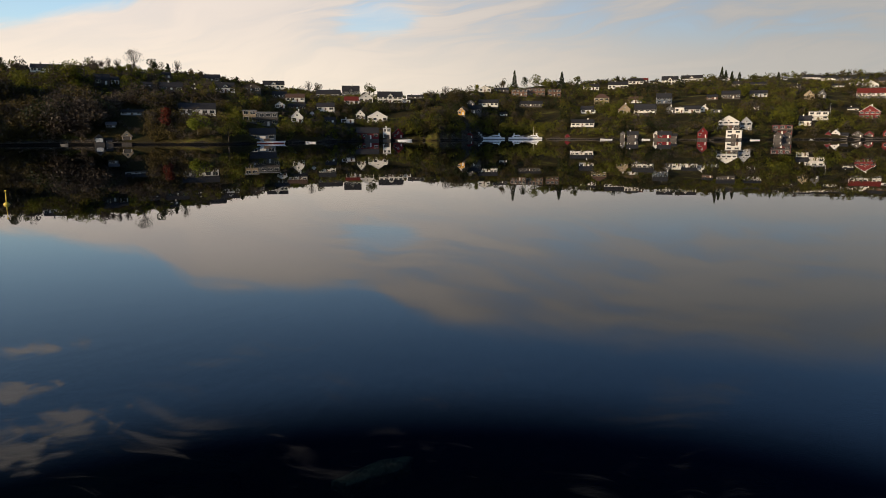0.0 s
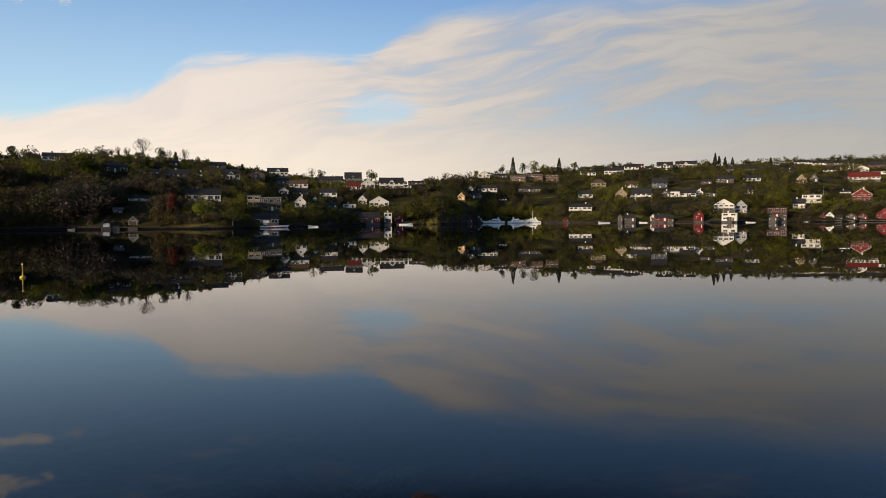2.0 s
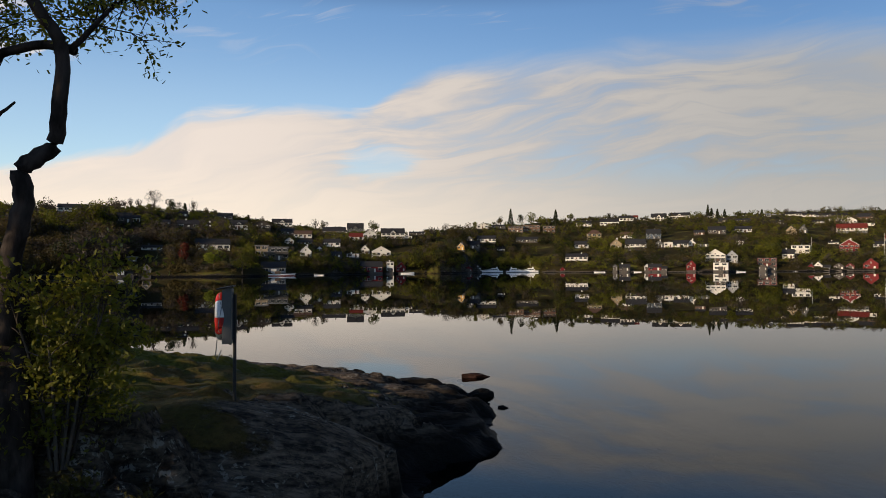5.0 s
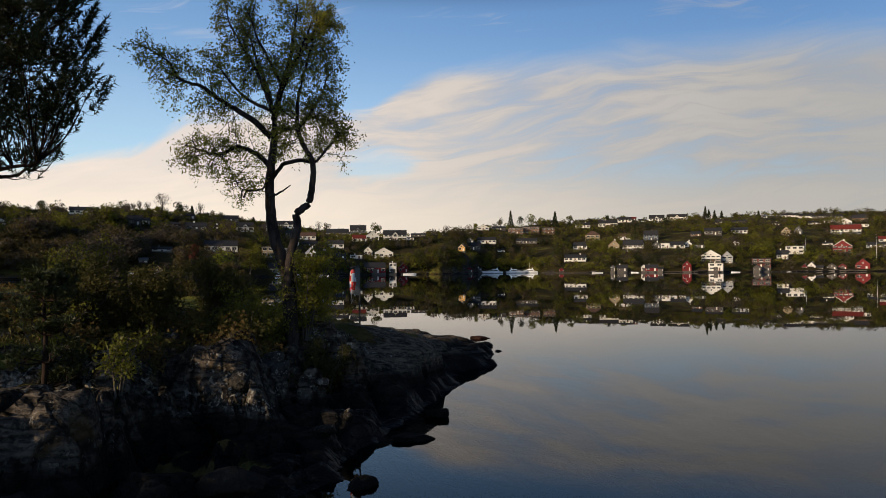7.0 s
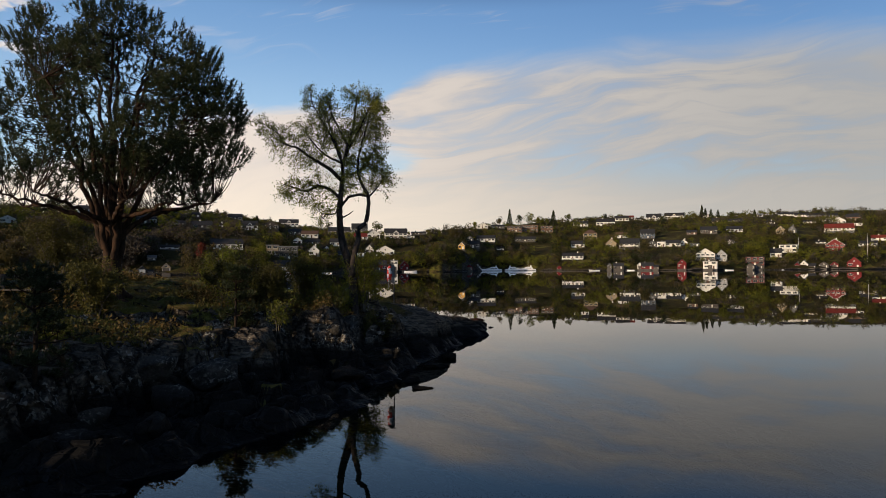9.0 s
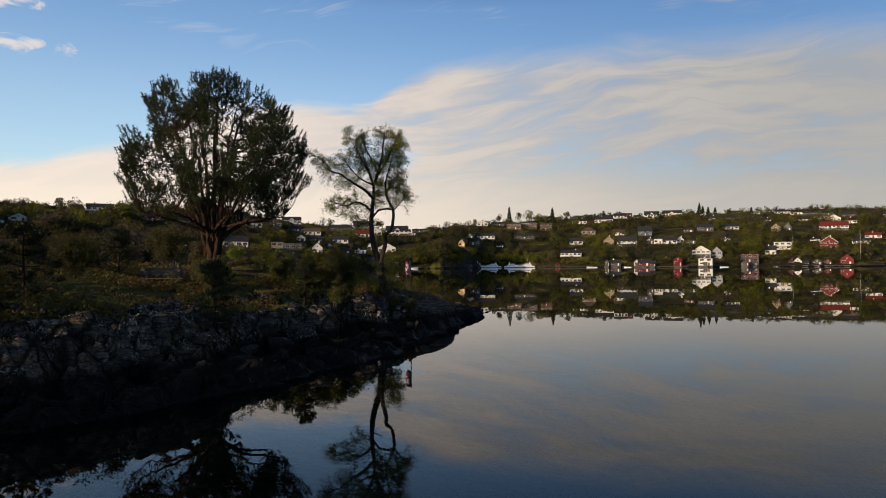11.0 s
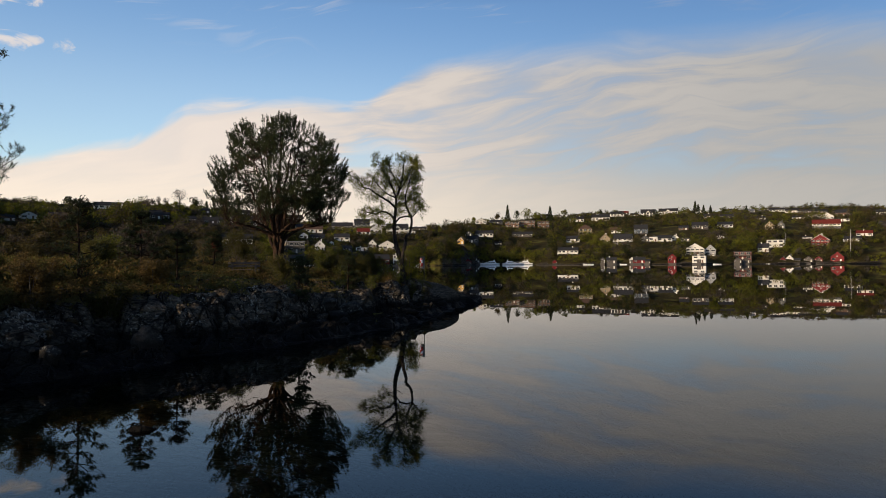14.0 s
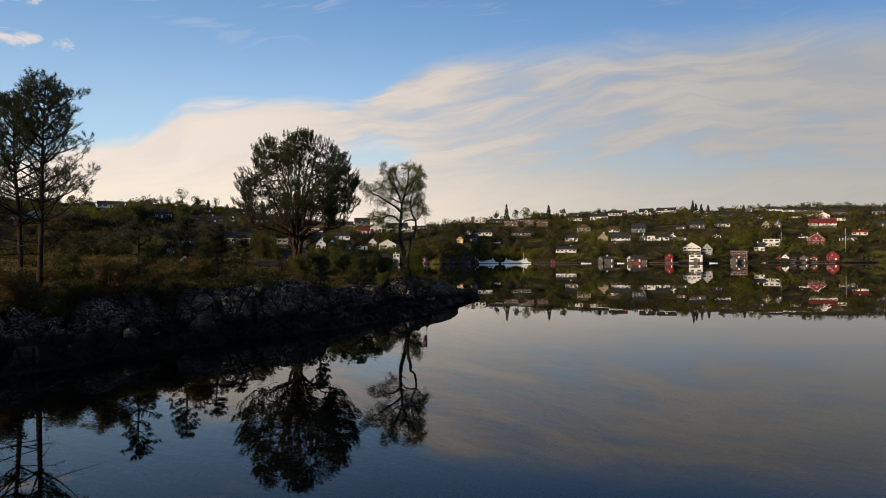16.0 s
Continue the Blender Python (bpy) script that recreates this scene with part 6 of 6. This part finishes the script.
def stone(x, y, size, mat=None, seed=0, sink=0.35, label="dark lichen-spotted boulder on the shore", z=None, turn=0.0, square=0.75, name="boulder", fine=4):
    """A worn, blocky boulder; size: x, y, z extent in metres."""
    rng = np.random.default_rng(seed + 1000)
    bm = bmesh.new()
    bmesh.ops.create_icosphere(bm, subdivisions=fine, radius=1.0)
    co = np.array([v.co for v in bm.verts])
    co = np.sign(co) * np.abs(co) ** square
    cuts = unit(rng, 16)
    for c in cuts:
        over = np.maximum(co @ c - rng.uniform(0.55, 0.85), 0)
        co -= over[:, None] * c[None, :] * 0.9
    off = seed * 3.7
    bumpy = 0.10 * fbm(co[:, 0] * 1.5 + off, co[:, 1] * 1.5 + co[:, 2] * 2.3, 4, seed) + 0.07 * fbm(co[:, 2] * 6 + off, co[:, 0] * 4 + co[:, 1] * 4, 3, seed + 3, 0.6)
    co *= (1 + bumpy)[:, None]
    co *= np.array(size) / 2
    for v, c in zip(bm.verts, co):
        v.co = c
    for f in bm.faces:
        f.smooth = True
    me = bpy.data.meshes.new(name)
    bm.to_mesh(me)
    bm.free()
    me.materials.append(mat or STONE)
    ob = new(name, me)
    zz = (ground_z(x, y) if z is None else z) + size[2] * (0.5 - sink)
    ob.matrix_world = pose(x, y, zz, rng.uniform(-10, 10), rng.uniform(-10, 10), turn)
    return tagged(ob, label, "rock", "stones along the shore")


stone(-0.35, 9.4, (1.35, 0.75, 0.55), STONE_RED, 1, 0.5, "long reddish weed-covered rock just above the water", z=-0.06, turn=12, name="shore_rock", square=1.0)
stone(-0.30, 5.7, (0.85, 0.7, 0.46), None, 2, 0.5, "black rounded rock standing in the water", z=0.0, turn=30, name="shore_rock")
stone(0.15, 4.1, (0.32, 0.2, 0.14), None, 3, 0.5, "small black rock standing in the water", z=0.0, name="shore_rock")
stone(-5.2, 8.7, (0.72, 0.6, 0.50), None, 14, 0.25, "dark domed stone on the outer ledge", name="shore_rock", square=1.0)
stone(-0.25, 4.6, (0.22, 0.16, 0.14), None, 4, 0.5, "small black rock standing in the water", z=0.0, name="shore_rock")
stone(-2.25, -8.4, (0.55, 0.42, 0.42), None, 5, 0.5, "small pointed black rock in the water", z=0.02, name="shore_rock")
stone(-2.7, -10.6, (0.95, 0.5, 0.25), None, 6, 0.5, "flat black rock awash at the waterline", z=0.0, turn=20, name="shore_rock")
stone(-3.05, -14.7, (0.8, 0.3, 0.2), None, 7, 0.5, "flat black rock awash at the waterline", z=0.0, turn=15, name="shore_rock")
stone(-3.4, -13.6, (0.6, 0.35, 0.28), None, 8, 0.5, "flat black rock awash at the waterline", z=0.0, turn=40, name="shore_rock")
stone(-1.4, 12.2, (1.9, 0.6, 0.5), STONE_WEED, 15, 0.5, "long weed-covered rock lying under the water", z=-0.75, turn=22, name="sunken_rock", square=1.0)
stone(-9.0, -39.5, (0.55, 0.35, 0.20), None, 9, 0.5, "small dark rock just above the water", z=0.0, turn=25, name="shore_rock")
stone(-12.8, -30.1, (1.25, 1.0, 1.05), None, 10, 0.25, "flat-topped boulder with pale lichen patches", turn=10)
stone(-7.0, -18.7, (1.2, 0.9, 0.7), None, 11, 0.3, "pale-topped boulder on the shore ledge", turn=20)
stone(-7.9, -17.0, (1.7, 1.1, 0.9), None, 12, 0.35, turn=35)
stone(-9.0, -18.0, (1.3, 1.2, 0.9), None, 13, 0.35, turn=70)
_rs = random.Random(31)
for k in range(34):
    yy = _rs.uniform(-40, -7)
    dd = _rs.uniform(0.2, 3.4)
    xx = float(np.interp(yy, EAST[:, 0], EAST[:, 1])) - dd
    s = _rs.uniform(0.30, 0.95) * (0.75 if yy > -4 else 1.0)
    stone(xx, yy, (s * _rs.uniform(0.9, 1.5), s, s * _rs.uniform(0.55, 0.95)), None, 40 + k, 0.52, turn=_rs.uniform(0, 180))

# broken blocks lying along the foot and the face of the cliff
for k in range(90):
    yy = _rs.uniform(-34, -7.5)
    dd = _rs.uniform(0.3, 3.0)
    xx = float(np.interp(yy, EAST[:, 0], EAST[:, 1])) - dd
    s = _rs.uniform(0.14, 0.42)
    stone(xx, yy, (s * _rs.uniform(0.9, 1.7), s, s * _rs.uniform(0.6, 1.2)), None, 90 + k, 0.40, "small broken block of dark lichen-spotted rock", turn=_rs.uniform(0, 180), square=0.6, fine=3)

# ---------------------------------------------------------------- near point: things


def life_ring_stand(x, y):
    """The rescue stand: a pole with a small-roofed back board and a red and white life ring."""
    ob = thing("life_ring_stand", x, y, ground_z(x, y), -77, "dark grey rescue stand with a red and white life ring", "life ring")
    s = Soup()
    s.tube([(0, 0.14, -0.3), (0, 0.14, 0.6), (0, 0.14, 1.52)], [0.026] * 3, 12)
    share("pole", s.mesh("pole", PALETTE["trim"], True), ob, Matrix.Identity(4))
    part("back_channel", boxed((-0.06, 0.112, 0.84, 0.06, 0.122, 1.55), bevel=0.003), PALETTE["blue"], ob, "dark blue-grey steel channel")
    part("board", boxed((-0.28, 0.08, 0.80, 0.28, 0.11, 1.60), bevel=0.008), PALETTE["box_grey"], ob, "grey fibreglass back board")
    for sg in (-1, 1):
        part("side_flange", boxed((sg * 0.29 - 0.008, -0.02, 0.82, sg * 0.29 + 0.008, 0.112, 1.60), bevel=0.003), PALETTE["box_grey"], ob)
    bm = bmesh.new()
    prism(bm, [(-0.10, 1.59), (0.14, 1.63), (0.14, 1.652), (-0.10, 1.612)], -0.32, 0.32)
    for v in bm.verts:
        v.co = Vector((-v.co.y, v.co.x, v.co.z))
    part("roof", bm, PALETTE["trim"], ob)
    part("label_plate", boxed((0.14, 0.112, 1.47, 0.22, 0.116, 1.52)), PALETTE["white"], ob, "small white metal plate")
    for k in range(8):
        a = np.linspace(k * np.pi / 4, (k + 1) * np.pi / 4, 7)
        line = np.stack([0.26 * np.cos(a), np.full(7, -0.05), 1.20 + 0.28 * np.sin(a)], 1)
        t = Soup()
        t.tube(line, [0.072] * 7, 12)
        share("ring_segment", t.mesh("ring_segment", PALETTE["ring_red" if k % 2 else "hull_white"], True), ob, Matrix.Identity(4))
    t = Soup()
    a = np.linspace(0, 2 * np.pi, 33)
    t.tube(np.stack([0.325 * np.cos(a), -0.05 + 0.02 * np.sin(4 * a), 1.20 + 0.343 * np.sin(a)], 1), [0.008] * 33, 6)
    t.tube([(0.1, -0.1, 0.87), (0.12, -0.12, 0.65), (0.05, -0.1, 0.57), (0.0, -0.05, 0.70)], [0.008] * 4, 6)
    share("rope", t.mesh("rope", PALETTE["pale"], True), ob, Matrix.Identity(4))


life_ring_stand(-4.64, -4.10)


def bench(x, y, turn):
    """A park bench of planks on two frames."""
    ob = thing("bench", x, y, ground_z(x, y), turn, "weathered dark wooden bench standing on the heath", "bench")
    for i in range(3):
        part("seat_plank", boxed((-0.85, -0.25 + i * 0.16, 0.42, 0.85, -0.12 + i * 0.16, 0.465), bevel=0.006), PALETTE["wood"], ob)
    for i in range(2):
        part("back_plank", boxed((-0.85, 0.27 + i * 0.02, 0.58 + i * 0.17, 0.85, 0.31 + i * 0.02, 0.71 + i * 0.17), bevel=0.006), PALETTE["wood"], ob)
    for sx in (-0.62, 0.62):
        part("leg", boxed((sx - 0.05, -0.22, -0.1, sx + 0.05, -0.12, 0.418), bevel=0.006), PALETTE["wood"], ob)
        part("leg", boxed((sx - 0.05, 0.20, -0.1, sx + 0.05, 0.265, 0.88), bevel=0.006), PALETTE["wood"], ob)


bench(-14.1, -14.2, 12)


def spar_buoy(x, y):
    ob = thing("spar_buoy", x, y, 0.0, 0, "yellow spar buoy with a round float on the water", "buoy")
    s = Soup()
    s.tube([(0, 0, -0.6), (0, 0, 0.4), (0, 0, 1.05)], [0.05, 0.045, 0.03], 10)
    share("spar", s.mesh("spar", PALETTE["buoy_yellow"], True), ob, pose(0, 0, 0, 2, 1, 0))
    t = Soup()
    t.tube([(0, 0, -0.22), (0, 0, -0.15), (0, 0, 0.0), (0, 0, 0.12), (0, 0, 0.2)], [0.05, 0.20, 0.25, 0.18, 0.06], 16)
    share("float", t.mesh("float", PALETTE["buoy_yellow"], True), ob, Matrix.Identity(4))
    share("top_mark", boxed_mesh("top_mark", PALETTE["buoy_yellow"], (-0.07, -0.02, 1.02, 0.07, 0.02, 1.13), bevel=0.01), ob, pose(0, 0, 0, 2, 1, 0))


spar_buoy(-33.6, 54.2)


def mooring_ring(x, y):
    ob = thing("mooring_ring", x, y, ground_z(x, y), 0, "small rusty iron mooring ring set in the rock", "mooring ring")
    a = np.linspace(0, 2 * np.pi, 17)
    s = Soup()
    s.tube(np.stack([0.05 * np.cos(a), 0 * a, 0.11 + 0.06 * np.sin(a)], 1), [0.012] * 17, 6)
    share("ring", s.mesh("ring", PALETTE["dark"], True), ob, Matrix.Identity(4))
    share("stud", boxed_mesh("stud", PALETTE["dark"], (-0.02, -0.02, -0.1, 0.02, 0.02, 0.1), bevel=0.004), ob, Matrix.Identity(4))


mooring_ring(-7.6, 6.1)
